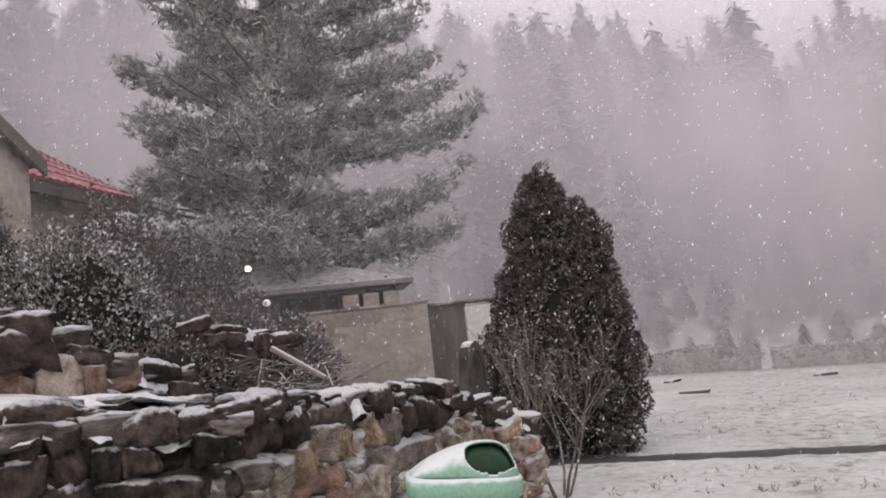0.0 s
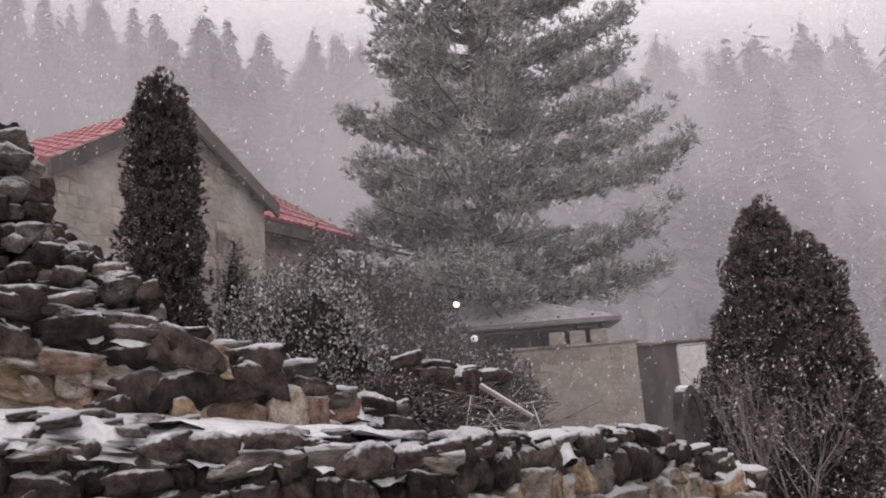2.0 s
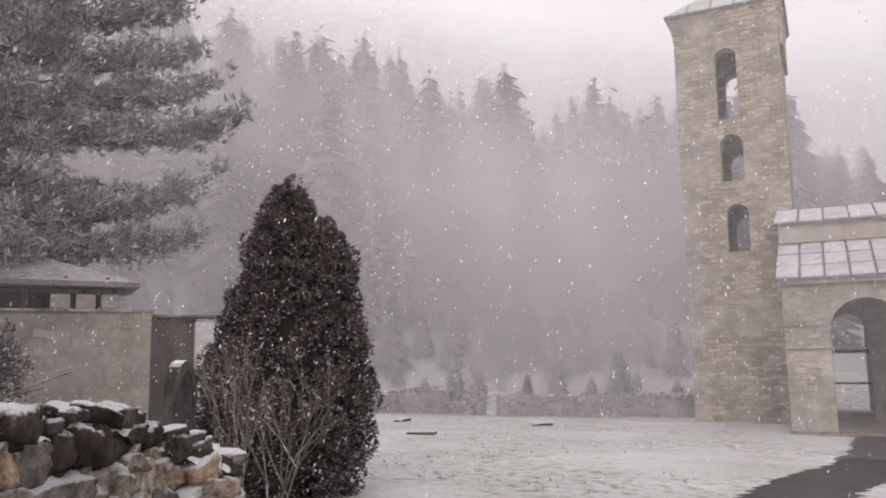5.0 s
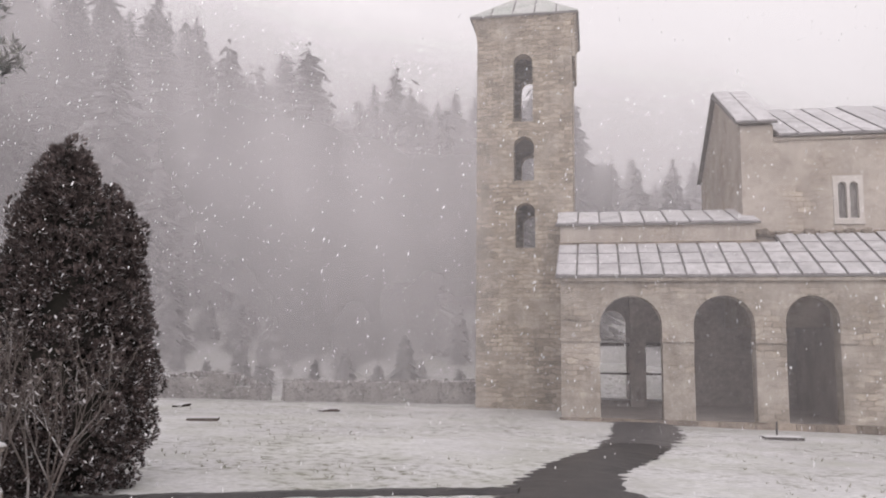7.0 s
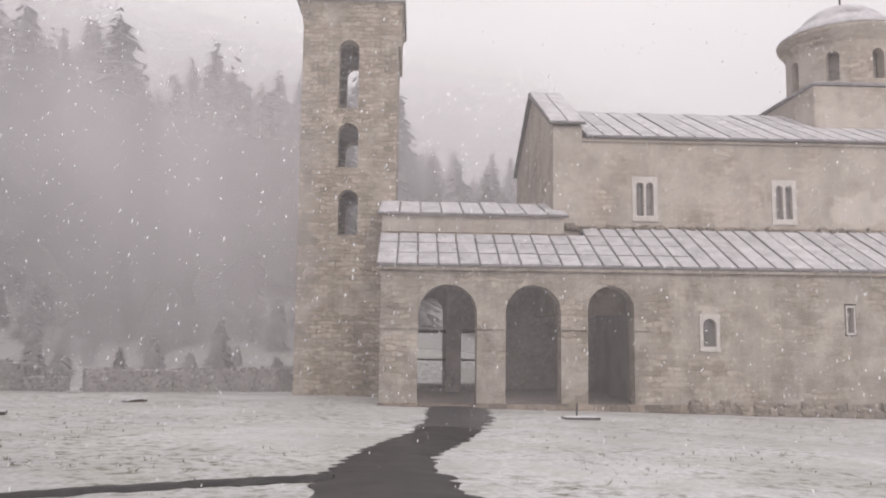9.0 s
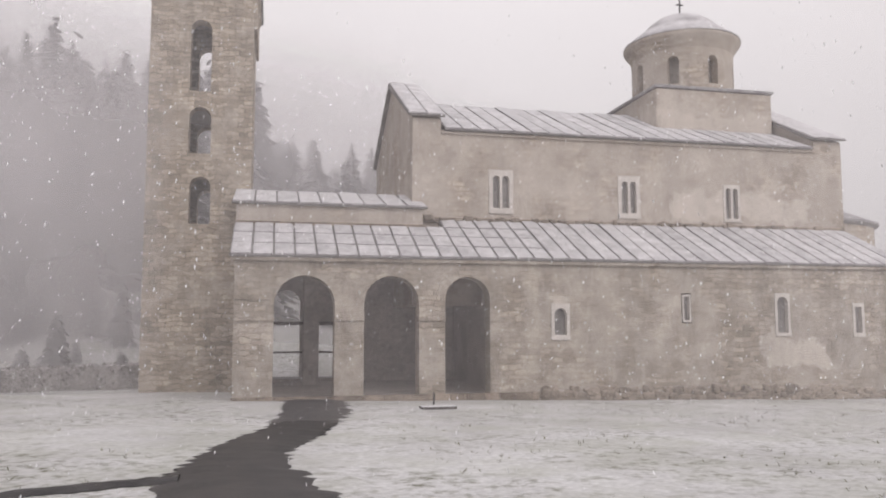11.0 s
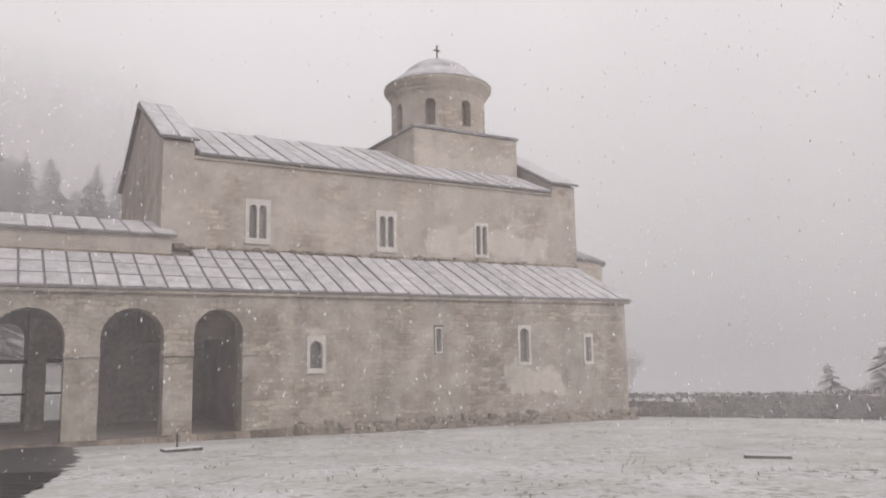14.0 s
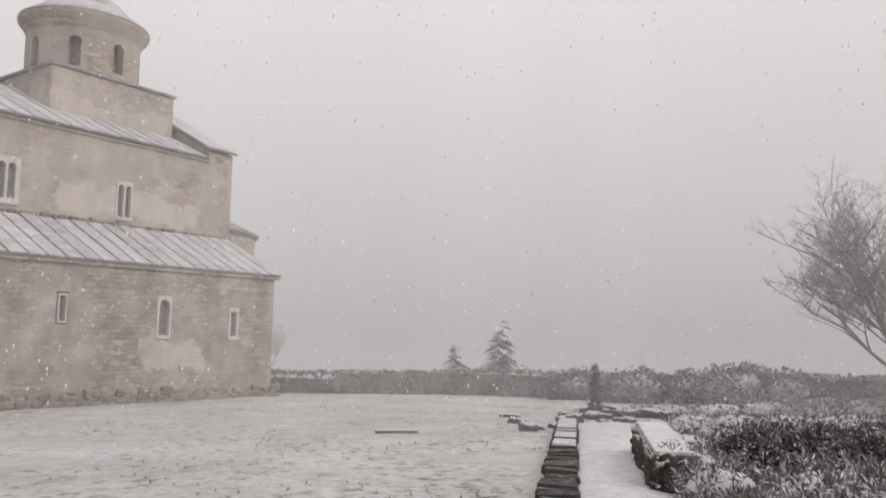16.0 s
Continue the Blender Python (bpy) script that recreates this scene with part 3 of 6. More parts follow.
# upper strip over the porch
part("porch_upper_wall", boxm(-1.45, 5.0, 27.5, 27.95, 5.2, 6.42), M_nave, church)
part("porch_upper_back", boxm(-0.6, 4.8, 27.95, 33.2, 4.4, 6.3), M_nave, church)
part("footing", boxm(-1.38, 8.6, 24.93, 25.05, -0.9, 0.12), M_plinth, church)
part("east_aisle_wall", boxm(22.05, 22.75, 25.7, 28.3, -0.9, 4.375), M_low, church)
part("aisle_gable", fixed("aisle_gable", *prism([(24.98, 4.38), (28.3, 4.38), (28.3, 6.02)], "u", 22.1, 22.74)), M_low, church)
# lower roofs
roof_slab("porch_roof", church, -1.5, 5.75, (24.82, 4.45), (27.5, 5.76), 0.66, 3, "snow-dusted lead roof with cross seams")
roof_slab("aisle_roof", church, 5.75, 8.9, (24.82, 4.45), (28.3, 6.15), 0.63, 4, "snow-dusted lead roof with cross seams")
roof_slab("aisle_roof", church, 8.9, 23.0, (24.82, 4.45), (28.3, 6.15), 0.62, 1, "snow-dusted lead roof with standing seams")
part("lower_cornice", boxm(-1.47, 22.97, 24.86, 25.05, 4.30, 4.41, bevel=0.02), M_low, church)
part("flashing", boxm(5.0, 23.0, 28.2, 28.32, 6.06, 6.24), M_plinth, church)
part("flashing", boxm(-1.45, 5.05, 27.4, 27.52, 5.68, 5.84), M_plinth, church)
roof_slab("porch_upper_roof", church, -1.6, 5.16, (27.34, 6.47), (30.0, 7.28), 0.74, 1, "snowy lead roof over the porch")
# nave
NAVE_WIN = [(7.84, 8.48, 6.67, 7.91), (13.07, 13.69, 6.63, 7.88), (17.59, 18.13, 6.53, 7.77)]
part("nave_south_wall", wall_mesh("nave_south_wall", 5.85, 21.75, 3.0, 9.55, 0.8, [(a - 0.09, b + 0.09, zb - 0.1, zt + 0.1, False) for a, b, zb, zt in NAVE_WIN], lambda u, w, z: (u, 28.3 + w, z)), M_nave, church, "beige nave wall with a pale replastered patch")
for i, (a, b, zb, zt) in enumerate(NAVE_WIN):
    window_part(church, a, b, zb, zt, 28.3, True, 0.15 if i < 2 else 0.1, 2, "pale twin-light arched stone window")
part("nave_north_wall", boxm(5.85, 21.75, 37.6, 38.4, 0, 9.55), M_nave, church)
for u0, u1, zt in ((4.77, 5.85, 9.98), (21.75, 23.05, 9.9)):
    gable = [(28.3, 3.0), (38.4, 3.0), (38.4, zt), (33.35, zt + 2.62), (28.3, zt)]
    part("gable_wall", fixed("gable_wall", *prism(gable, "u", u0, u1)), M_nave, church)
    roof_slab("gable_roof", church, u0 - 0.17, u1 + 0.12, (28.08, zt + 0.09), (33.4, zt + 2.80), 0.7, 1, "raised lead roof over the gable", 0.05)
    part("gable_roof_back", fixed("gable_roof_back", *prism([(33.38, zt + 2.82), (38.6, zt + 0.12), (38.6, zt - 0.02), (33.38, zt + 2.66)], "u", u0 - 0.17, u1 + 0.12)), M_lead, church)
roof_slab("nave_roof", church, 5.97, 21.58, (28.1, 9.56), (33.4, 11.95), 0.68, 1, "snow-dusted lead nave roof with standing seams")
part("nave_roof_back", fixed("nave_roof_back", *prism([(33.38, 11.97), (38.6, 9.6), (38.6, 9.46), (33.38, 11.8)], "u", 5.97, 21.58)), M_lead, church)
part("nave_cornice", boxm(5.85, 21.75, 28.2, 28.35, 9.40, 9.5, bevel=0.02), M_nave, church)
# dome
part("dome_base", boxm(15.88, 21.5, 30.6, 36.1, 9.8, 12.52, bevel=0.03), M_nave, church, "square stone base of the dome")
part("dome_base_cornice", boxm(15.78, 21.6, 30.5, 36.2, 12.54, 12.64, bevel=0.03), M_panel, church)
hipm = [(15.78, 30.5), (21.6, 30.5), (21.6, 36.2), (15.78, 36.2)]
part("dome_base_roof", mesh_of("dome_base_roof", [(*p, 12.64) for p in hipm] + [(18.7 + (p[0] - 18.7) * 0.7, 33.35 + (p[1] - 33.35) * 0.7, 12.95) for p in hipm], [(i, (i + 1) % 4, 4 + (i + 1) % 4, 4 + i) for i in range(4)] + [(4, 5, 6, 7)]), M_panel, church)
RD = 2.32
circ = 2 * math.pi * RD


def bend(u, w, z):
    a = -math.pi / 2 + u / RD
    return 18.7 + (RD - w) * math.cos(a), 33.35 + (RD - w) * math.sin(a), z


dw = []
for i in range(8):
    c = (i + 0.0) * circ / 8 + 0.25
    dw.append((c - 0.26, c + 0.26, 13.05, 14.35, True))
part("drum", wall_mesh("drum", -0.6, circ - 0.6, 12.6, 15.1, 0.4, [(a, b, zb, zt, ar) for a, b, zb, zt, ar in dw], bend, [circ * i / 56 - 0.6 for i in range(57)]), M_nave, church, "round plastered drum with narrow arched windows")
vs, fs = lathe([(1.85, 12.7), (1.85, 15.0)], 32, 18.7, 33.35)
part("drum_window_glass", mesh_of("drum_window_glass", vs, fs, True), mat("pale_drum_glass", (0.34, 0.31, 0.285), (0.44, 0.41, 0.38), 2, 9, rough=0.4, bump=0.1, vary=0), church)
vs, fs = lathe([(RD, 14.7), (RD + 0.06, 14.85), (RD + 0.16, 15.02), (RD + 0.3, 15.2), (RD + 0.36, 15.3), (RD + 0.36, 15.38), (RD + 0.3, 15.42)], 48, 18.7, 33.35)
part("dome_cornice", mesh_of("dome_cornice", vs, fs, True), M_nave, church, "flared plaster cornice")
vs, fs = lathe([(RD + 0.38, 15.40), (RD + 0.36, 15.47), (2.3, 15.75), (1.95, 16.02), (1.72, 16.18), (1.68, 16.26), (1.5, 16.45), (1.15, 16.72), (0.7, 16.92), (0.25, 17.01), (0.0, 17.02)], 48, 18.7, 33.35)
part("dome_roof", mesh_of("dome_roof", vs, fs, True), M_panel, church, "shallow snow-dusted lead dome")
cross = bmesh.new()
cyl(cross, (18.7, 33.35, 17.0), (18.7, 33.35, 17.25), 0.07, 0.03, 8)
box(cross, 18.67, 18.73, 33.32, 33.38, 17.2, 17.85)
box(cross, 18.52, 18.88, 33.32, 33.38, 17.55, 17.61)
part("cross", cross, M_iron, church, "small iron cross")
# apse
vs, fs = lathe([(4.48, -0.9), (4.48, 6.68)], 40, 23.0, 33.35, -90, 90)
part("apse_wall", mesh_of("apse_wall", vs, fs, True), M_nave, church)
vs, fs = lathe([(4.5, 6.56), (4.68, 6.68), (4.68, 6.77), (0.05, 8.9)], 24, 23.0, 33.35, -90, 90)
part("apse_roof", mesh_of("apse_roof", vs, fs), mat("weathered_lead", (0.26, 0.25, 0.255), (0.44, 0.43, 0.435), 2, 12, rough=0.6, bump=0.2, vary=0), church, "grey lead half-cone roof")

# ---- bell tower ----
tower = thing("bell_tower", "square stone bell tower with arched openings and low copper roof", "tower", CH)
TU0, TU1, TV0, TV1 = -4.78, -1.06, 30.0, 33.72
TW = [(-3.34, -2.58, 10.98, 13.72, True), (-3.33, -2.54, 8.62, 10.38, True), (-3.26, -2.5, 6.0, 7.75, True)]
part("front_wall", wall_mesh("front_wall", TU0, TU1, -0.9, 15.2, 0.6, TW, lambda u, w, z: (u, TV0 + w, z)), M_tower, tower, "coursed beige masonry with three stacked arches")
part("back_wall", wall_mesh("back_wall", TU0, TU1, -0.9, 15.2, 0.6, TW, lambda u, w, z: (u, TV1 - 0.6 + w, z)), M_tower, tower)
for u0 in (TU0, TU1 - 0.6):
    part("side_wall", boxm(u0, u0 + 0.6, TV0 + 0.6, TV1 - 0.6, -0.9, 15.2), M_tower, tower)
for z in (5.6, 8.2, 10.5):
    part("floor", boxm(TU0 + 0.6, TU1 - 0.6, TV0 + 0.6, TV1 - 0.6, z, z + 0.15), M_dark, tower)
part("ceiling", boxm(TU0 + 0.6, TU1 - 0.6, TV0 + 0.6, TV1 - 0.6, 14.9, 15.1), M_dark, tower)
# coved cornice under the eaves and the longer board on the east side
cc = ((TU0 + TU1) / 2, (TV0 + TV1) / 2)
hw = (TU1 - TU0) / 2
rings = [(hw, 14.2), (hw + 0.05, 14.6), (hw + 0.13, 15.0), (hw + 0.22, 15.24)]
vs, fs = [], []
for h, z in rings:
    vs += [(cc[0] - h, cc[1] - h, z), (cc[0] + h, cc[1] - h, z), (cc[0] + h, cc[1] + h, z), (cc[0] - h, cc[1] + h, z)]
for j in range(3):
    fs += [(4 * j + i, 4 * j + (i + 1) % 4, 4 * j + 4 + (i + 1) % 4, 4 * j + 4 + i) for i in range(4)]
part("cornice", mesh_of("cornice", vs, fs), M_tower, tower)
part("eave_board", boxm(TU1 + 0.02, TU1 + 0.12, TV0 - 0.02, TV1, 13.5, 15.1), M_tower, tower)
e0, zE, apex = hw + 0.27, 15.26, (cc[0], cc[1], 17.0)
cs = [(cc[0] - e0, cc[1] - e0), (cc[0] + e0, cc[1] - e0), (cc[0] + e0, cc[1] + e0), (cc[0] - e0, cc[1] + e0)]
part("roof_eave", mesh_of("roof_eave", [(*c, zE - 0.06) for c in cs] + [(*c, zE) for c in cs], [(3, 2, 1, 0), (4, 5, 6, 7)] + [(i, (i + 1) % 4, 4 + (i + 1) % 4, 4 + i) for i in range(4)]), M_lead, tower)
for i in range(4):
    a, b = Vector((*cs[i], zE)), Vector((*cs[(i + 1) % 4], zE))
    ap = Vector(apex)
    roofside = part("roof", mesh_of("roof", [a, b, ap], [(0, 1, 2)]), M_lead, tower, "low pale green copper pyramid roof")
    nrm = (b - a).cross(ap - a).normalized() * 0.03
    for k in range(5):
        f0, f1 = k / 5 + 0.008, (k + 1) / 5 - 0.008
        lim = lambda f: 1 - abs(2 * f - 1)
        pts = [a.lerp(b, f0), a.lerp(b, f1)]
        base_mid = a.lerp(b, 0.5)
        t1, t0 = a.lerp(b, f1) + (ap - base_mid) * lim(f1), a.lerp(b, f0) + (ap - base_mid) * lim(f0)
        poly = pts + [t1] + ([ap - (ap - base_mid) * 0.02] if f0 < 0.5 < f1 else []) + [t0]
        n = len(poly)
        part("roof_panel", mesh_of("roof_panel", [p + nrm for p in poly] + [p for p in poly], [tuple(range(n))] + [(i2, n + i2, n + (i2 + 1) % n, (i2 + 1) % n) for i2 in range(n)]), M_copper, roofside)
rod = bmesh.new()
cyl(rod, (cc[0], cc[1], 16.95), (cc[0], cc[1], 18.5), 0.035, 0.02, 6)
box(rod, cc[0] - 0.2, cc[0] + 0.2, cc[1] - 0.02, cc[1] + 0.02, 18.2, 18.25)
part("cross", rod, M_iron, tower, "thin iron cross rod")

# ---- plants ----


def blades(centers, dirs, length, width, per, spread, rnd, curl=0.0):
    """Many narrow leaf blades in small tufts; each blade is a tapered kite."""
    C, D = np.repeat(np.array(centers), per, 0), np.repeat(np.array(dirs), per, 0)
    n = len(C)
    d = D + rnd.normal(0, spread, (n, 3))
    d /= np.linalg.norm(d, axis=1)[:, None] + 1e-9
    s = np.cross(d, rnd.normal(0, 1, (n, 3)))
    s /= np.linalg.norm(s, axis=1)[:, None] + 1e-9
    L = (length * rnd.uniform(0.6, 1.3, n))[:, None]
    W = (width * rnd.uniform(0.6, 1.3, n))[:, None]
    mid = C + d * L * 0.45
    v = np.stack([C, mid + s * W / 2, C + d * L, mid - s * W / 2], 1).reshape(-1, 3)
    f = np.arange(4 * n).reshape(n, 4)
    return v, f


def np_mesh(name, v, f):
    me = bpy.data.meshes.new(name)
    me.from_pydata(v.tolist(), [], f.tolist())
    me.update()
    return me


def thuja(name, label, x, y, z, height, prof, count, leaf, seed, bend_to=((0, 0), (1, 0)), clump=0.2, group="", leaf_mat=None):
    """A dense evergreen: a trunk, a core painted near-black as inner shade, and many fan-like clumps of leaf sprays,
    each a small upright flame.
    """
    rnd = np.random.default_rng(seed)
    t = thing(name, label, "tree", pose(x, y, z), group)
    hs, rs = np.array([p[0] for p in prof]), np.array([p[1] for p in prof])
    bh, bo = np.array([p[0] for p in bend_to]), np.array([p[1] for p in bend_to])
    ph = rnd.uniform(0, 6.28, 4)

    def radius(h, a):
        r = np.interp(h, hs, rs)
        w = sum(np.sin((k + 2) * a + ph[k] + h * (6 + 4 * k)) for k in range(4)) / 4
        return r * (0.95 + 0.16 * w)

    axis = lambda h: np.interp(h, bh, bo)
    part("trunk", cyl(bmesh.new(), (0, 0, -0.3), (float(axis(0.5)), 0, height * 0.5), 0.11, 0.05, 8), M_bark, t)
    nh, na = 30, 22
    vs, fs = [], []
    for j in range(nh + 1):
        h = j / nh
        for i in range(na):
            a = 2 * math.pi * i / na
            r = max(0.01, float(radius(h, a)) - clump * 0.55)
            vs.append((r * math.cos(a) + float(axis(h)), r * math.sin(a), 0.05 + h * height * 0.95))
    for j in range(nh):
        for i in range(na):
            k = (i + 1) % na
            fs.append((j * na + i, j * na + k, (j + 1) * na + k, (j + 1) * na + i))
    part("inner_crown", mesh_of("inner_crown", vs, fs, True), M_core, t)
    area = 2 * math.pi * float(np.mean(np.interp(np.linspace(0, 1, 40), hs, rs))) * height
    nc = int(area / (clump * clump) * 1.5)
    h = rnd.uniform(0, 1, nc * 3)
    h = h[rnd.uniform(0, 1, nc * 3) < np.interp(h, hs, rs) / rs.max() + 0.08][:nc]
    a = rnd.uniform(0, 2 * np.pi, len(h))
    r = np.maximum(0.0, radius(h, a) - clump * rnd.uniform(0.1, 0.9, len(h)))
    cc_ = np.stack([r * np.cos(a) + axis(h), r * np.sin(a), h * (height - clump * 0.8)], 1)
    per = max(6, count // len(h))
    C = np.repeat(cc_, per, 0)
    A = np.repeat(a, per)
    q = rnd.normal(0, 1, (len(C), 3))
    q /= np.linalg.norm(q, axis=1)[:, None]
    q[:, 0] += np.cos(A) * 0.55
    q[:, 1] += np.sin(A) * 0.55
    size = np.repeat(rnd.uniform(0.6, 1.25, len(h)), per)[:, None] * clump * 0.55
    P = C + q * size * np.array([1, 1, 1.45])
    D = q * 0.7 + np.array([0, 0, 0.75])
    v, f = blades(P, D, leaf * 0.8, leaf * 0.26, 6, 0.55, rnd)
    part("crown", np_mesh("crown", v, f), leaf_mat or M_thuja, t)
    return t


PROF = [(0.0, 0.62), (0.06, 0.92), (0.2, 1.08), (0.33, 1.07), (0.44, 1.0), (0.54, 0.93), (0.63, 0.80), (0.73, 0.71), (0.79, 0.63), (0.84, 0.52), (0.87, 0.33), (0.92, 0.26), (0.975, 0.17), (1.0, 0.05)]
AXIS = [(0, 0.0), (0.54, 0.0), (0.63, 0.06), (0.73, 0.13), (0.81, 0.12), (0.85, 0.07), (0.875, -0.02), (0.97, -0.04), (1, 0.0)]
thuja("thuja_tree", "dark brownish-green conical thuja dusted with snow", 1.21, 10.82, 0.55, 4.45, PROF, 42000, 0.075, 11, AXIS, 0.24)
PROF2 = [(0.0, 0.40), (0.1, 0.46), (0.4, 0.46), (0.7, 0.38), (0.86, 0.30), (0.94, 0.22), (1.0, 0.08)]
x, y = bearing(35.0, 9.6)
thuja("thuja_tree", "slim dark columnar thuja in front of the house", x, y, 2.3, 4.34, PROF2, 20000, 0.075, 12, ((0, 0), (1, -0.03)), 0.2)
x, y = bearing(30.2, 10.4)
thuja("thuja_tree", "small snowy young thuja beside the house wall", x, y, 2.6, 2.1, [(0, 0.25), (0.3, 0.3), (0.8, 0.17), (1, 0.02)], 2600, 0.06, 13, clump=0.12, leaf_mat=M_bush)
u0 = to_world(20.0, 9.55)
thuja("cypress_tree", "tiny dark columnar cypress on the lawn", u0[0], u0[1], 0.02, 1.52, [(0, 0.13), (0.3, 0.17), (0.7, 0.12), (0.93, 0.06), (1, 0.01)], 1100, 0.07, 14, clump=0.08, leaf_mat=M_juniper)


def limb_curve(vs, fs, pts, r0, r1, seg=5):
    """Adds a tapered tube along the points to the vertex and face lists."""
    b = len(vs)
    for i, p in enumerate(pts):
        d = (pts[min(i + 1, len(pts) - 1)] - pts[max(i - 1, 0)]).normalized()
        sx = d.orthogonal().normalized()
        sy = d.cross(sx)
        r = r0 + (r1 - r0) * i / (len(pts) - 1)
        vs.extend(p + sx * (r * math.cos(6.2832 * k / seg)) + sy * (r * math.sin(6.2832 * k / seg)) for k in range(seg))
    for i in range(len(pts) - 1):
        for k in range(seg):
            q = (k + 1) % seg
            fs.append((b + i * seg + k, b + i * seg + q, b + (i + 1) * seg + q, b + (i + 1) * seg + k))


def pine():
    px, py = bearing(11.6, 23.0)
    base = terrain(px, py) - 0.1
    t = thing("pine_tree", "tall dark pine with upturned snowy branches", "tree", pose(px, py, base))
    rnd = np.random.default_rng(21)
    part("trunk", cyl(bmesh.new(), (0, 0, -0.3), (0.2, 0, 22.5), 0.36, 0.05, 12), M_bark, t)
    lv_, lf_ = [], []
    cent, dirs = [], []

    def grow(z, ang, ln, rise, upturn, width=1.0, dens=1.0, bow=2.6):
        n = 8
        pts = []
        ca, sa = math.cos(ang), math.sin(ang)
        sway = rnd.uniform(-0.18, 0.18)
        for i in range(n + 1):
            f = i / n
            r = ln * f
            zz = z + rise * f + upturn * f ** bow
            pts.append(Vector((ca * r - sa * sway * math.sin(4 * f) + 0.08 * math.sin(5 * f + ang), sa * r + ca * sway * math.sin(4 * f), zz)))
        limb_curve(lv_, lf_, pts, 0.06 + 0.008 * ln, 0.015, 5)
        # side shoots, each ending in a bunch of needle tufts
        for _ in range(int(4.6 * ln * dens)):
            f = rnd.uniform(0.12, 1.0) ** 0.7
            i = min(int(f * n), n - 1)
            p = pts[i].lerp(pts[i + 1], f * n - i)
            side = rnd.normal(0, 1) * 0.5 * (1.2 - 0.8 * f) * width * min(1.6, ln / 3)
            q = p + Vector((-sa * side, ca * side, rnd.normal(0.02, 0.13) + 0.12 * abs(side)))
            m = 4 + int(3 * rnd.random())
            for _k in range(m):
                cent.append(q + Vector(rnd.normal(0, 0.13, 3)) + Vector((ca, sa, 0.4)) * rnd.uniform(-0.1, 0.22))
                dirs.append(Vector((ca * 0.5 + rnd.normal(0, 0.35), sa * 0.5 + rnd.normal(0, 0.35), 0.65)))

    z = 3.0
    while z < 22.6:
        f = max(0, z - 2.9) / 20.2
        ln = 5.9 * max(0.02, 1 - f) ** 0.7 + 0.3
        if z < 3.6:
            ln *= 0.72
        for k in range(8):
            ang = rnd.uniform(0, 2 * math.pi)
            toward_right = max(0, math.cos(ang))
            grow(z + rnd.uniform(-0.35, 0.35), ang, ln * rnd.uniform(0.55, 0.86) * (1 - 0.50 * toward_right - 0.10 * max(0, -math.cos(ang))), rnd.uniform(-0.5, 0.15), rnd.uniform(0.3, 1.0))
        z += 0.62
    # the long limbs that reach out over the lawn, level at first and turned up at the tip
    for az, el_, d, up in ((-4.4, 16.9, 23.4, 1.1), (-2.6, 18.9, 23.2, 0.9), (-1.0, 21.0, 22.8, 0.8), (-2.0, 12.6, 22.5, 1.2), (-1.2, 8.3, 22.6, 0.3), (-0.3, 23.6, 23, 0.7), (-0.8, 26.4, 23, 1.0), (0.4, 29.0, 23, 0.9), (21.6, 20.6, 23, 0.5), (21.4, 17.0, 22.6, 0.5), (21.0, 13.4, 22, 0.4), (19.6, 25.0, 23, 0.6)):
        tx, ty = bearing(az, d)
        tz = 2.41 + d * math.tan(radians(el_)) - base
        dx, dy = tx - px, ty - py
        ln = math.hypot(dx, dy)
        for j, (dz, k) in enumerate(((0, 1.0), (-0.22, 0.86), (-0.1, 0.7))):
            grow(tz - up - 0.15 + dz, math.atan2(dy, dx) + 0.07 * (j - 1) * (j > 0), ln * k, 0.15, up * (1 if j == 0 else 0.6), 0.75, 2.3, 3.6)
    tagged(part("limb_frame", mesh_of("limb_frame", lv_, lf_, True), M_bark, t), kind="stuff")
    v, f = blades(np.array(cent), np.array(dirs), 0.26, 0.042, 9, 0.6, rnd)
    part("crown", np_mesh("crown", v, f), M_pine, t, "long-needled pine tufts with snow")


pine()


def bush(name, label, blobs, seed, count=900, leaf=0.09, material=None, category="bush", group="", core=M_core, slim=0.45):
    """A low shrub from several leafy mounds (x, y, z, radius, height)."""
    rnd = np.random.default_rng(seed)
    bx, by, bz = blobs[0][:3]
    t = thing(name, label, category, pose(bx, by, bz), group)
    cent, dirs = [], []
    for x, y, z, r, h in blobs:
        cb = bmesh.new()
        bmesh.ops.create_icosphere(cb, subdivisions=2, radius=1, matrix=Matrix.Translation((x - bx, y - by, z - bz + h * 0.38)) @ Matrix.Diagonal((r * 0.85, r * 0.85, h * 0.52, 1)))
        # with the default core, inner shade is painted in its colour
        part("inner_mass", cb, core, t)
        k = int(count * r * h)
        a, c = rnd.uniform(0, 2 * np.pi, k), rnd.uniform(-0.75, 1, k)
        s = np.sqrt(1 - c * c)
        q = rnd.uniform(0.78, 1.08, k)
        lump = 1 + 0.16 * np.sin(a * 3 + c * 4 + seed)
        n = np.stack([np.cos(a) * s, np.sin(a) * s, c], 1)
        cent.append(np.stack([x - bx + n[:, 0] * r * q * lump, y - by + n[:, 1] * r * q * lump, z - bz + h * 0.38 + n[:, 2] * h * 0.6 * q * lump], 1))
        dirs.append(n * 0.6 + np.array([0, 0, 0.4]))
    v, f = blades(np.concatenate(cent), np.concatenate(dirs), leaf, leaf * slim, 4, 0.6, rnd)
    part("foliage", np_mesh("foliage", v, f), material or M_bush, t)
    return t


# snowy bushes on the terrace
def tbush(az, d, r, h, zoff=0.0):
    x, y = bearing(az, d)
    return (x, y, terrain(x, y) - 0.1 + zoff, r, h)


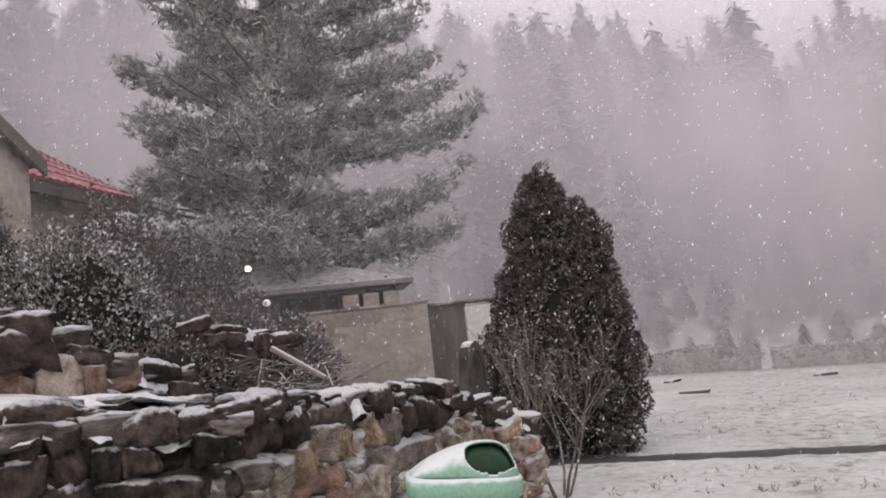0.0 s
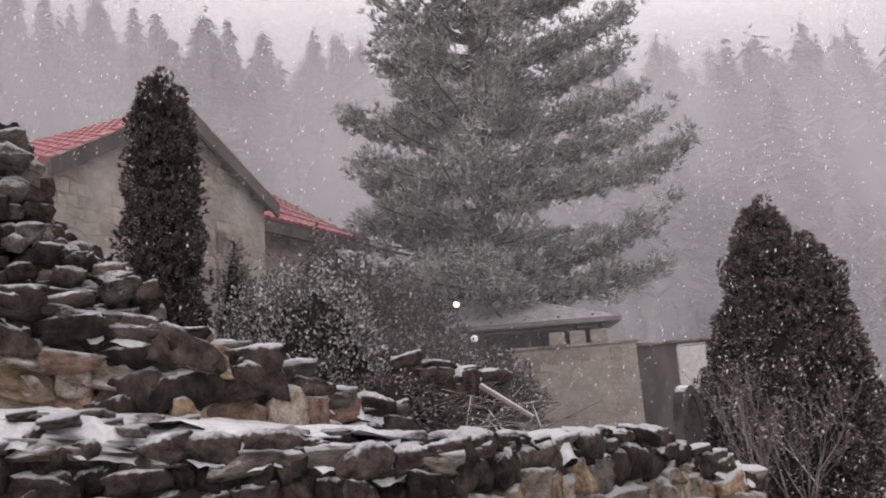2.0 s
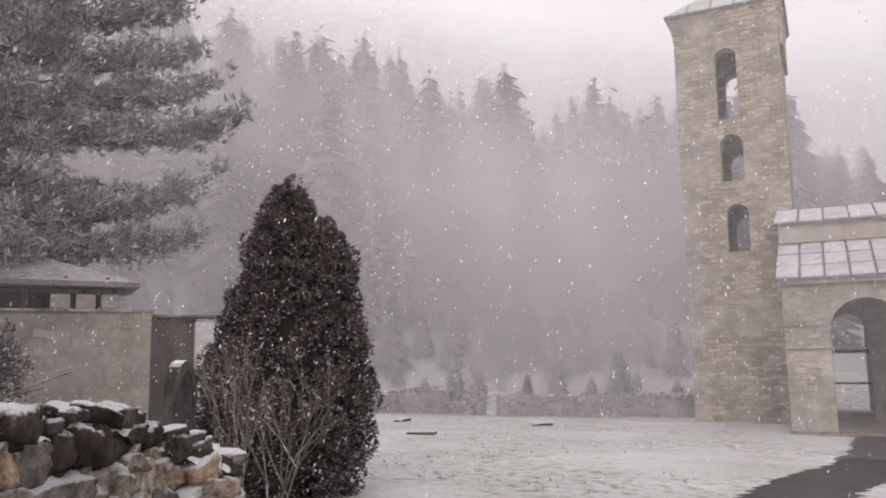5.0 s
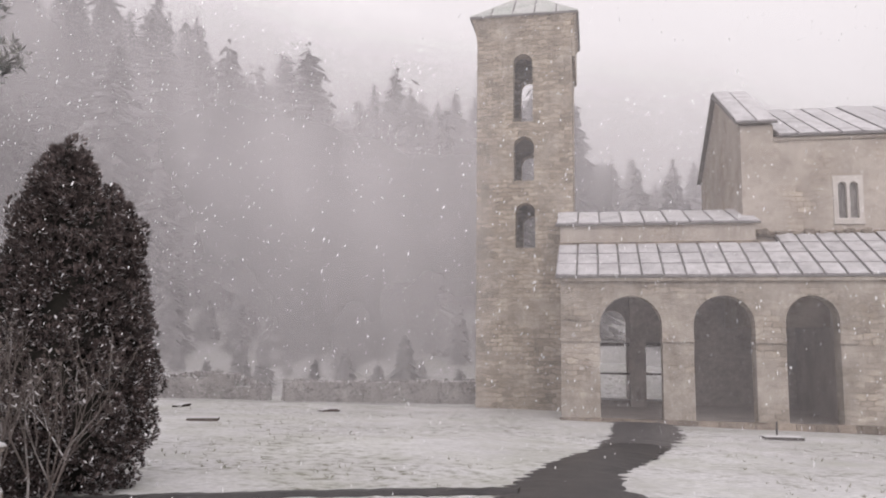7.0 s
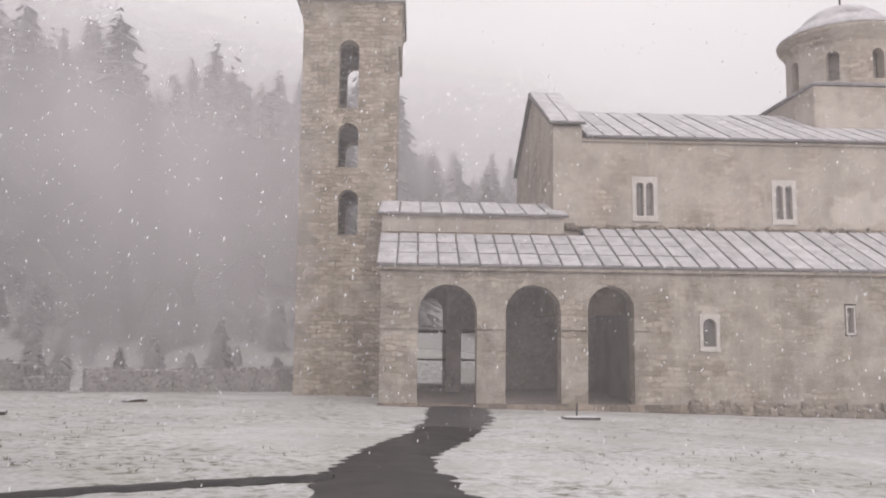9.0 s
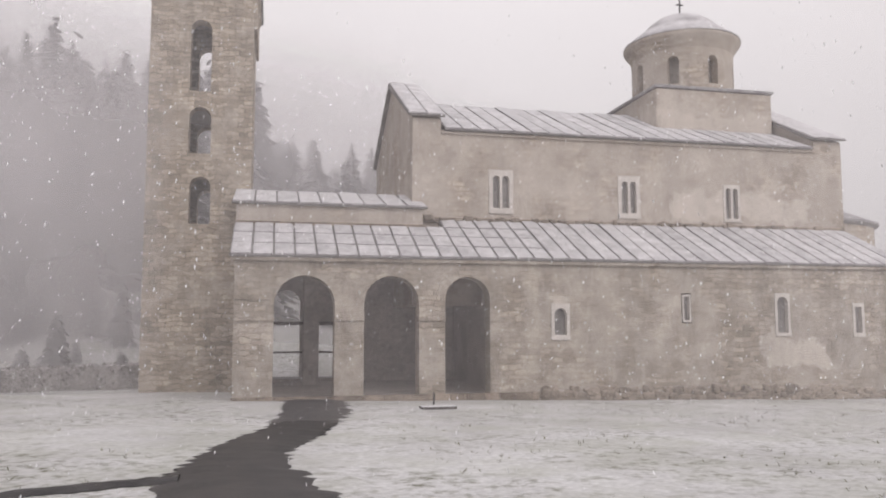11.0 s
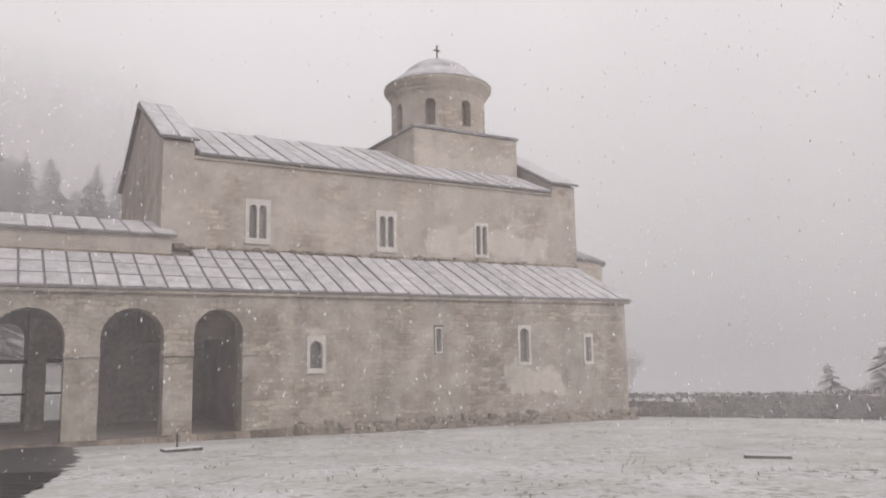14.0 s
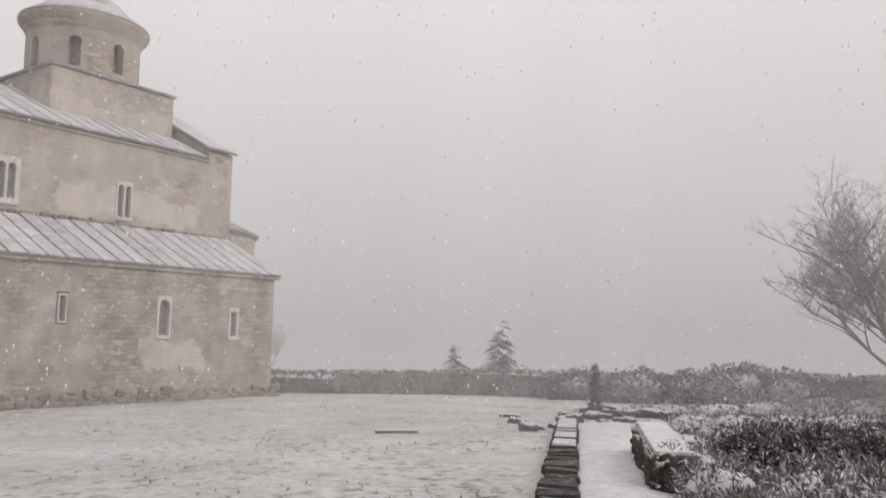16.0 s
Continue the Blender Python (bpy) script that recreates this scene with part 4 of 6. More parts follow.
bush("bush", "broad evergreen bush heavy with snow beside the terrace", [tbush(24.8, 9.0, 0.7, 2.0), tbush(22.9, 8.8, 0.45, 1.4), tbush(27.2, 9.4, 0.6, 2.0)], 31, 4200, 0.05)
bush("bush", "rounded snowy bush at the foot of the thuja", [tbush(29.5, 9.0, 0.5, 1.3), tbush(31.5, 8.7, 0.4, 1.0)], 32, 3600, 0.05)
bush("bush", "low snowy shrub by the terrace wall", [tbush(20.3, 8.2, 0.5, 0.8), tbush(18.3, 8.6, 0.5, 0.75)], 33, 3000, 0.05, M_thuja)
bush("bush", "dark leafless shrub under the pine", [tbush(16.5, 13.5, 1.1, 1.7), tbush(20, 14, 1.2, 1.9), tbush(12.5, 15, 1.0, 1.5)], 34, 900, 0.09, M_thuja)
bush("bush", "tall dark undergrowth behind the house wing", [tbush(20.6, 17.5, 1.3, 3.6), tbush(17.6, 18.0, 1.3, 3.0), tbush(23.2, 18.5, 1.2, 4.2)], 35, 700, 0.11, M_thuja)


def twiggy(name, label, x, y, z, height, spread, seed, stems=6, depth=3, r0=0.012, material=None, category="shrub", trunk=0.0, kids=3, lean=0.0, leafy=0):
    """A bare shrub or tree: forked stems built as tapered twigs."""
    rnd = random.Random(seed)
    t = thing(name, label, category, pose(x, y, z))
    vs, fs = [], []
    tips = []

    def stick(p, q, a, b):
        d = (q - p).normalized()
        s = d.orthogonal().normalized()
        w = d.cross(s)
        k = len(vs)
        for c, r in ((p, a), (q, b)):
            for i in range(4):
                an = i * math.pi / 2
                vs.append(c + (s * math.cos(an) + w * math.sin(an)) * r)
        fs.extend((k + i, k + (i + 1) % 4, k + 4 + (i + 1) % 4, k + 4 + i) for i in range(4))

    def grow(p, d, ln, r, lev):
        q = p
        for i in range(3):
            d = (d + Vector((rnd.gauss(0, 0.13), rnd.gauss(0, 0.13), 0.06 + rnd.gauss(0, 0.08)))).normalized()
            nq = q + d * ln / 3
            stick(q, nq, r * (1 - i * 0.2), r * (1 - (i + 1) * 0.2))
            q = nq
            if lev > 0 and i > 0:
                for _ in range(kids - 1):
                    grow(q, (d + Vector((rnd.gauss(0, spread), rnd.gauss(0, spread), rnd.uniform(0, 0.5)))).normalized(), ln * rnd.uniform(0.45, 0.7), r * 0.5, lev - 1)
        if lev == 0:
            tips.append(q)

    if trunk:
        part("trunk", cyl(bmesh.new(), (0, 0, -0.3), (lean, 0, trunk), r0 * 1.5, r0 * 1.15, 9), M_bark, t)
    for i in range(stems):
        a = 2 * math.pi * i / stems + rnd.uniform(-0.3, 0.3)
        d = Vector((math.cos(a) * spread, math.sin(a) * spread, 1)).normalized()
        grow(Vector((lean + (0.05 if not trunk else 0) * math.cos(a), 0.05 * math.sin(a), trunk * 0.96)), d, (height - trunk) * rnd.uniform(0.45, 0.62), r0, depth)
    tagged(part("twig_crown", mesh_of("twig_crown", vs, fs), material or M_twig, t), kind="stuff")
    if leafy:
        rn = np.random.default_rng(seed)
        c = np.array([tuple(p) for p in tips])
        v, f = blades(c, np.tile([0, 0, 0.4], (len(c), 1)), 0.055, 0.02, leafy, 0.8, rn)
        tagged(part("bud_frost", np_mesh("bud_frost", v, f), material or M_twig, t), kind="stuff")
    return t


twiggy("bare_shrub", "bare multi-stemmed shrub with frosted twigs", 0.60, 7.6, 0.62, 1.7, 0.30, 41, 6, 3, 0.021, None, "shrub", leafy=1)
x, y = bearing(-130.8, 22.0, 0.84, 0.29)
# twigs lighter than the near shrub's, with mist painted into the colour
M_tree = mat("haze_pale_twigs", (0.20, 0.19, 0.185), (0.30, 0.285, 0.28), 2, 12, bump=0.2, vary=0.1)
twiggy("bare_tree", "spreading bare broadleaf tree with haze-pale twigs", x, y, 0.1, 5.4, 0.95, 42, 12, 4, 0.06, M_tree, "tree", trunk=0.8, kids=4)
x, y = to_world(24.0, 27.0)
# this shrub's pale colour holds the haze at that distance
twiggy("bare_shrub", "haze-pale shrub at the church corner", x, y, -0.5, 2.9, 0.4, 43, 7, 3, 0.02, mat("haze_pale_shrub_twigs", (0.42, 0.39, 0.37), (0.52, 0.49, 0.47), 2, 10, bump=0.1), "shrub", leafy=3)


def conifer_arrays(rnd, x, y, z, h, r, tiers, per):
    """Drooping branch kites in tiers round a stem, for a far conifer."""
    n = tiers * per
    t = np.repeat(np.arange(tiers), per) / tiers
    a = rnd.uniform(0, 2 * np.pi, n)
    zz = z + h * (0.08 + 0.92 * t) + rnd.normal(0, h * 0.05, n)
    rr = r * (1 - t) ** 0.62 * rnd.uniform(0.35, 1.25, n) + 0.12
    ca, sa = np.cos(a), np.sin(a)
    w = rr * (0.26 if per < 20 else 0.17) + 0.04
    c = np.stack([np.full(n, x), np.full(n, y), zz + rr * 0.20], 1)
    tip = np.stack([x + ca * rr, y + sa * rr, zz - rr * 0.22], 1)
    mid = np.stack([x + ca * rr * 0.6, y + sa * rr * 0.6, zz - rr * 0.02], 1)
    side = np.stack([-sa * w, ca * w, np.full(n, -0.05) * rr], 1)
    v = np.stack([c, mid + side, tip, mid - side], 1).reshape(-1, 3)
    top = np.array([[x - 0.09 * r, y, z + h * 0.9], [x, y, z + h * 1.0], [x + 0.09 * r, y, z + h * 0.9], [x, y + 0.05, z + h * 0.88]])
    v = np.concatenate([v, top])
    return v


def forest(name, label, az0, az1, ranks, seed):
    rnd = np.random.default_rng(seed)
    out = []
    for d in ranks:
        az = az0
        while az < az1:
            dd = d + rnd.uniform(-2.5, 2.5)
            x, y = bearing(az, dd, 0, 0)
            if az < -34 and dd < 46:
                az += 4
                continue
            h = rnd.uniform(9.0, 17.5) * (1.0 if d > 60 else 0.85 if d > 46 else 0.32 if d > 40 else 0.17)
            behind = az < -43
            if behind:
                h *= 0.66
            out.append(conifer_arrays(rnd, x, y, terrain(x, y) - 1, h, h * rnd.uniform(0.18, 0.29), 26, 26))
            az += math.degrees((rnd.uniform(1.8, 3.6) if behind else rnd.uniform(3.2, 7.0) if d > 46 else rnd.uniform(1.0, 2.2)) / d)
    v = np.concatenate(out)
    f = np.arange(len(v)).reshape(-1, 4)
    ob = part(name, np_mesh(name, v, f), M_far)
    tagged(ob, label, "forest", kind="stuff")


RANKS = [37.5, 41.5, 44.5, 48, 52, 58, 64, 69, 75, 81, 88, 95, 102, 109]
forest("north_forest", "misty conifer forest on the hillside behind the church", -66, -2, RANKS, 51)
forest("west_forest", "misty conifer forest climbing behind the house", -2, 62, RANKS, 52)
rs = np.random.default_rng(53)
for az, d, h, r in ((-103.3, 46, 5.9, 2.2), (-99.9, 47, 4.9, 1.5), (-104.9, 48, 3.2, 1.5), (-101.9, 48, 3.0, 1.5)):
    x, y = bearing(az, d, 0.84, 0.29)
    z = terrain(x, y) - 0.4
    top = 2.39 + d * math.tan(radians({-103.3: 0.95, -99.9: -0.7}.get(az, -2.3)))
    t = thing("spruce_tree", "small pale spruce in the mist beyond the hedge", "tree", pose(x, y, z), "spruces beyond the hedge")
    v = conifer_arrays(rs, 0, 0, 0, (top - z) / 1.06, r, 16, 13)
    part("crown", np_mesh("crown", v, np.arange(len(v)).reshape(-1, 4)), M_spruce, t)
    part("trunk", cyl(bmesh.new(), (0, 0, -0.5), (0, 0, (top - z) * 0.8), 0.1, 0.03, 6), M_spruce, t)


def hedge(name, label, pts, width, seed, material, count=260, leaf=0.13, bumpy=0.15):
    """A long clipped hedge along (x, y, bottom, top) points."""
    rnd = np.random.default_rng(seed)
    t = thing(name, label, "hedge", pose(*pts[0][:3]))
    o = np.array(pts[0][:3])
    cs, ds = [], []
    core = bmesh.new()
    for p, q in zip(pts, pts[1:]):
        p, q = np.array(p), np.array(q)
        ln = np.hypot(*(q - p)[:2])
        ux, uy = (q - p)[:2] / ln
        n = int(count * ln)
        s = rnd.uniform(0, 1, n)
        base = p[None] + (q - p)[None] * s[:, None]
        k = rnd.uniform(0, 2.4, n)
        off = np.where(k < 1, -width / 2, np.where(k < 1.4, width / 2, rnd.uniform(-width / 2, width / 2, n)))
        lump = 1 + bumpy * (np.sin(s * ln * 1.7 + seed) + 0.6 * np.sin(s * ln * 4.1 + 2))
        zt = base[:, 2] + (base[:, 3] - base[:, 2]) * np.where(k < 1.4, rnd.uniform(0.0, 0.98, n), rnd.uniform(0.86, 0.99, n))
        off = off * (1 + 0.06 * lump)
        cs.append(np.stack([base[:, 0] - uy * off, base[:, 1] + ux * off, zt], 1) - o)
        ds.append(np.stack([uy * np.sign(-off) * -0.3, -ux * np.sign(-off) * 0.3 * -1, np.full(n, 0.6)], 1))
        a = math.degrees(math.atan2(uy, ux))
        m = Matrix.Translation(Vector(p[:3] - o)) @ pose(0, 0, 0, 0, 0, a)
        h0 = min(p[3] - p[2], q[3] - q[2])
        box(core, 0, ln, -width * 0.46, width * 0.46, min(0, q[2] - p[2]) - 0.2, h0 * 0.97, m=m)
    part("inner_mass", core, material, t)
    v, f = blades(np.concatenate(cs), np.concatenate(ds), leaf, leaf * 0.5, 4, 0.9, rnd)
    part("foliage", np_mesh("foliage", v, f), material, t)
    return t


def hp(az, d, top_el, eye=(-0.03, 0.13), eyez=2.39, low=0.15):
    x, y = bearing(az, d, *eye)
    return (x, y, terrain(x, y) - low, eyez + d * math.tan(radians(top_el)))


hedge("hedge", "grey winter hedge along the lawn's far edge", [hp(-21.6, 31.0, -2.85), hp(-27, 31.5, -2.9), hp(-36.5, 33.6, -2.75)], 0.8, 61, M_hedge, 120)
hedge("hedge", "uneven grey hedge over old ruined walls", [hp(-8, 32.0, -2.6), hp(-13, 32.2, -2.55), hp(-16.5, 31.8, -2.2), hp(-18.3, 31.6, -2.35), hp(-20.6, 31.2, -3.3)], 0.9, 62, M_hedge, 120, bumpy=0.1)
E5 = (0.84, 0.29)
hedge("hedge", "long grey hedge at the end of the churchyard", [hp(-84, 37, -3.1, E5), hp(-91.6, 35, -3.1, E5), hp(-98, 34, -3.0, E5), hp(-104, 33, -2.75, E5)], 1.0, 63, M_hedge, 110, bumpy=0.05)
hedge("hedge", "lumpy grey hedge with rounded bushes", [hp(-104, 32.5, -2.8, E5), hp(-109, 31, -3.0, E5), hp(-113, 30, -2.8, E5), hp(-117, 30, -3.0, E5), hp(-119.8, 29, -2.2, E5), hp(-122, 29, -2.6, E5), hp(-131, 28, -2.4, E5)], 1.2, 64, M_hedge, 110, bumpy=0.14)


def rb(az, el_, h, r):
    """A mound whose top is seen at that height over the ground."""
    d = 10.0
    for _ in range(8):
        x, y = bearing(az, d, *E5)
        d = (2.39 - (yard(x, y) + h)) / math.tan(radians(-el_))
    x, y = bearing(az, d, *E5)
    return (x, y, yard(x, y) - 0.1, r, h)


bush("juniper_bush", "dark spreading juniper flecked with snow by the walkway", [rb(-117.0, -7.2, 0.6, 0.55), rb(-118.6, -8.0, 0.55, 0.5), rb(-116.2, -6.2, 0.55, 0.6)], 71, 1500, 0.12, M_juniper, slim=0.16, core=M_snow, group="junipers")
bush("juniper_bush", "dense dark juniper hedge with snowy tips", [rb(-120.5, -5.6, 0.75, 0.7), rb(-122.5, -5.4, 0.8, 0.75), rb(-124.6, -5.2, 0.85, 0.8), rb(-126.8, -5.2, 0.85, 0.8), rb(-129, -5.2, 0.85, 0.8)], 72, 2300, 0.09, M_juniper, slim=0.2, group="junipers")
bush("juniper_bush", "low dark juniper clump beside the walkway", [rb(-120.0, -10.0, 0.5, 0.5), rb(-122.0, -9.6, 0.55, 0.55), rb(-118.0, -10.6, 0.4, 0.45)], 73, 1600, 0.11, M_juniper, slim=0.16, core=M_snow, group="junipers")
bush("juniper_bush", "wide dark juniper mound sprinkled with snow", [rb(-125.5, -7.4, 0.7, 0.8), rb(-127.8, -7.6, 0.7, 0.8), rb(-130, -7.8, 0.7, 0.8), rb(-124.2, -8.6, 0.5, 0.5)], 74, 1300, 0.12, M_juniper, slim=0.16, core=M_snow, group="junipers")
bush("juniper_bush", "snowy low growth over rubble", [rb(-118.5, -4.4, 0.4, 0.8), rb(-121.5, -4.1, 0.5, 0.9), rb(-125, -3.6, 0.7, 1.0), rb(-128.5, -3.4, 0.8, 1.1), rb(-115, -4.6, 0.35, 0.7), rb(-113.2, -4.9, 0.3, 0.55), rb(-116.6, -5.2, 0.35, 0.6), rb(-119.6, -5.0, 0.4, 0.7), rb(-122.8, -4.8, 0.5, 0.8), rb(-126.5, -4.5, 0.6, 0.9), rb(-130, -4.4, 0.7, 0.9)], 75, 800, 0.13, M_juniper, slim=0.16, core=M_snow, group="junipers")

for i, (az, h, r, d) in enumerate(((-113, 1.35, 1.3, 29), (-119.8, 1.5, 1.5, 28), (-122, 1.35, 1.4, 28), (-109, 1.25, 1.2, 30.5), (-116.5, 1.3, 1.2, 29))):
    x, y = bearing(az, d, *E5)
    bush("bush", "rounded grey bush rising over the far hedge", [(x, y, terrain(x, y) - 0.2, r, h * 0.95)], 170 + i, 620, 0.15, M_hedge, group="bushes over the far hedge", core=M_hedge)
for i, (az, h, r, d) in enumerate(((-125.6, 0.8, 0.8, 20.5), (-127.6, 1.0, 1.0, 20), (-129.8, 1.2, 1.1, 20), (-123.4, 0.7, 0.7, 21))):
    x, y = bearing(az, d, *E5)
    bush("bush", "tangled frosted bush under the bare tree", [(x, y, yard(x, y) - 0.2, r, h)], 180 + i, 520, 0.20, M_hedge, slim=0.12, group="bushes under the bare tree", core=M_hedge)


# ---- banks of snow mist hanging in front of and among the far woods ----


def mist_bank(d, az0, az1, density, seed, scale=0.05, top=None, uneven=0.35, end=0.015, label="thin pale bank of blowing snow mist before the woods"):
    vs, fs, uv = [], [], []
    n, k = 72, 8
    for i in range(n + 1):
        az = az0 + (az1 - az0) * i / n
        dd = d + 1.2 * noise.noise((az * 0.12, seed, 0))
        x, y = bearing(az, dd, 0, 0)
        z0 = terrain(x, y) - 1.5
        z1 = top or 2.4 + dd * math.tan(radians(treeline(az) + 5.5))
        for j in range(k + 1):
            vs.append((x, y, z0 + (z1 - z0) * j / k))
    for i in range(n):
        for j in range(k):
            a = i * (k + 1) + j
            fs.append((a, a + k + 1, a + k + 2, a + 1))
    me = mesh_of("mist_bank", vs, fs, True)
    lay = me.uv_layers.new(name="height")
    for lp in me.loops:
        lay.data[lp.index].uv = (lp.vertex_index // (k + 1) / n, lp.vertex_index % (k + 1) / k)
    ob = part("mist_bank", me, mist_material("snow_mist", density, scale, uneven, end))
    tagged(ob, label, "mist", "banks of mist", "stuff")


for d, dens, az0 in ((29.8, 0.2, -37), (35.2, 0.30, -37), (39, 0.28, -37), (43, 0.28, -54), (54.5, 0.23, -68), (67, 0.19, -68), (81, 0.16, -68), (97, 0.14, -68)):
    mist_bank(d, az0, 64, dens, int(d), 0.06)

mist_bank(11.6, -7, 56, 0.075, 12, 0.12, 17, 0.5, 0.14, "thin veil of driven snow before the terrace")
mist_bank(17.5, -16, -160, 0.17, 17, 0.09, 24, 0.55, 0.14, "thin veil of driven snow across the churchyard")

# ---- house on the terrace ----


def tile_roof(name, parent, p00, p01, p10, p11, cols, rows, label):
    """Red tiles laid on a roof plane given by eave ends p00-p01 and ridge ends p10-p11: one mesh a row strip of barrel tiles."""
    p00, p01, p10, p11 = map(Vector, (p00, p01, p10, p11))
    nrm = (p01 - p00).cross(p10 - p00).normalized()
    if nrm.z < 0:
        nrm = -nrm
    t = 0.08
    roof = part(name, fixed(name, [*(p - nrm * t for p in (p00, p01, p11, p10)), p00, p01, p11, p10], [(0, 1, 2, 3), (4, 5, 6, 7), (0, 1, 5, 4), (1, 2, 6, 5), (2, 3, 7, 6), (3, 0, 4, 7)]), M_wood, parent, label)
    for r in range(rows):
        vs, fs = [], []
        f0, f1 = r / rows, (r + 1.12) / rows
        a0, a1 = p00.lerp(p10, f0), p01.lerp(p11, f0)
        b0, b1 = p00.lerp(p10, min(f1, 1)), p01.lerp(p11, min(f1, 1))
        n = cols * 6
        for i in range(n + 1):
            h = 0.045 * abs(math.sin(math.pi * i / 6)) + 0.01
            vs.append(a0.lerp(a1, i / n) + nrm * (h + 0.05))
            vs.append(b0.lerp(b1, i / n) + nrm * (h + 0.012))
            vs.append(a0.lerp(a1, i / n) + nrm * 0.0)
        for i in range(n):
            k = 3 * i
            fs.append((k, k + 3, k + 4, k + 1))
            fs.append((k + 2, k + 5, k + 3, k))
        part("tile_course", mesh_of("tile_course", vs, fs), M_tile, roof)
    return roof


def build_house():
    # gable plane seen obliquely: corner on the lawn side, ridge running away from the yard
    c = Vector((*bearing(28.0, 17.0), 0))
    l = Vector((*bearing(42.2, 12.9), 0))
    u = (c - l).normalized()
    back = Vector((-u.y, u.x, 0))
    W = (c - l).length
    base = 2.2
    m = Matrix(((u.x, back.x, 0, l.x), (u.y, back.y, 0, l.y), (0, 0, 1, 0), (0, 0, 0, 1)))
    h = thing("house", "stone-rendered house with red tiled roofs", "house", m)
    ze, za, zl = 6.85, 8.12, 6.38
    wall = part("gable_wall", fixed("gable_wall", *prism([(0, base), (W, base), (W, ze), (W / 2, za), (0, zl)], "v", 0, 0.4)), M_house, h, "pale stone gable wall")
    part("side_wall", boxm(W - 0.4, W, 0.4, 7, base, ze), M_house, h)
    part("side_wall", boxm(0, 0.4, 0.4, 7, base, zl), M_house, h)
    part("back_wall", boxm(0.4, W - 0.4, 6.6, 7, base, zl), M_house, h)
    o = 0.22
    s, sl_ = (za - ze) / (W / 2), (za - zl) / (W / 2)
    tile_roof("roof", h, (W + o, -o, ze - s * o + 0.12), (W + o, 7.3, ze - s * o + 0.12), (W / 2, -o, za + 0.12), (W / 2, 7.3, za + 0.12), 30, 9, "red barrel-tile roof slope")
    tile_roof("roof", h, (-o, -o, zl - sl_ * o + 0.12), (-o, 7.3, zl - sl_ * o + 0.12), (W / 2, -o, za + 0.12), (W / 2, 7.3, za + 0.12), 30, 9, "red barrel-tile roof slope")
    for sgn in (-1, 1):
        x1 = W / 2 + sgn * (W / 2 + o)
        low = ze - s * o if sgn > 0 else zl - sl_ * o
        pts = [(W / 2, za + 0.16), (x1, low + 0.16), (x1, low - 0.14), (W / 2, za - 0.16)]
        part("bargeboard", fixed("bargeboard", *prism(pts, "v", -o - 0.03, -o + 0.05)), M_wood, h, "dark timber bargeboard")
        for k in range(3):
            f = 0.15 + 0.35 * k
            xx, zz = W / 2 + sgn * W / 2 * f, za - (za - (ze if sgn > 0 else zl)) * f
            part("purlin", boxm(xx - 0.07, xx + 0.07, -o, 0.02, zz - 0.14, zz - 0.02), M_wood, h)
    # round-headed window in the gable
    fr = wall_mesh("window", W * 0.70, W * 0.70 + 0.75, 4.7, 6.0, 0.2, [(W * 0.70 + 0.12, W * 0.70 + 0.63, 4.8, 5.88, True)], lambda a, b, z: (a, b - 0.08, z))
    win = part("window", fr, M_plinth, h, "arched stone window surround")
    part("pane", boxm(W * 0.70 + 0.1, W * 0.70 + 0.65, -0.012, -0.004, 4.8, 5.9), M_pane, win)
    # lower wing with its own roof
    wl = 5.1
    part("wing_wall", boxm(W, W + wl, 1.2, 1.6, base, 6.9), M_house, h, "shaded wall of the lower wing")
    part("wing_wall", boxm(W + wl - 0.4, W + wl, 1.6, 5, base, 7.1), M_house, h)
    tile_roof("wing_roof", h, (W - 0.02, 0.6, 6.8), (W + wl + 0.3, 0.6, 7.05), (W - 0.02, 3.2, 9.3), (W + wl + 0.3, 3.2, 8.6), 20, 7, "red tiled roof of the lower wing")
    part("fascia", fixed("fascia", *prism([(W, 6.52), (W + wl + 0.3, 6.74), (W + wl + 0.3, 7.03), (W, 6.78)], "v", 0.62, 0.7)), M_wood, h)
    part("soffit", fixed("soffit", *prism([(W, 6.66), (W + wl + 0.2, 6.86), (W + wl + 0.2, 6.92), (W, 6.72)], "v", 0.7, 1.25)), M_wood, h)


build_house()

# farther red roof beyond the house
x, y = bearing(44.5, 19.0)
far_house = thing("house", "farther house with a red tiled roof", "house", pose(x, y, 2.4, 0, 0, 25))
part("wall", boxm(-2.7, -1.1, 0, 5, -0.2, 6.3), M_house, far_house)
tile_roof("roof", far_house, (-2.9, -0.4, 6.1), (-0.9, -0.4, 6.1), (-2.9, 2.5, 7.4), (-0.9, 2.5, 7.4), 8, 7, "red tiled roof slope")

# ---- pavilion and block wall by the pine ----


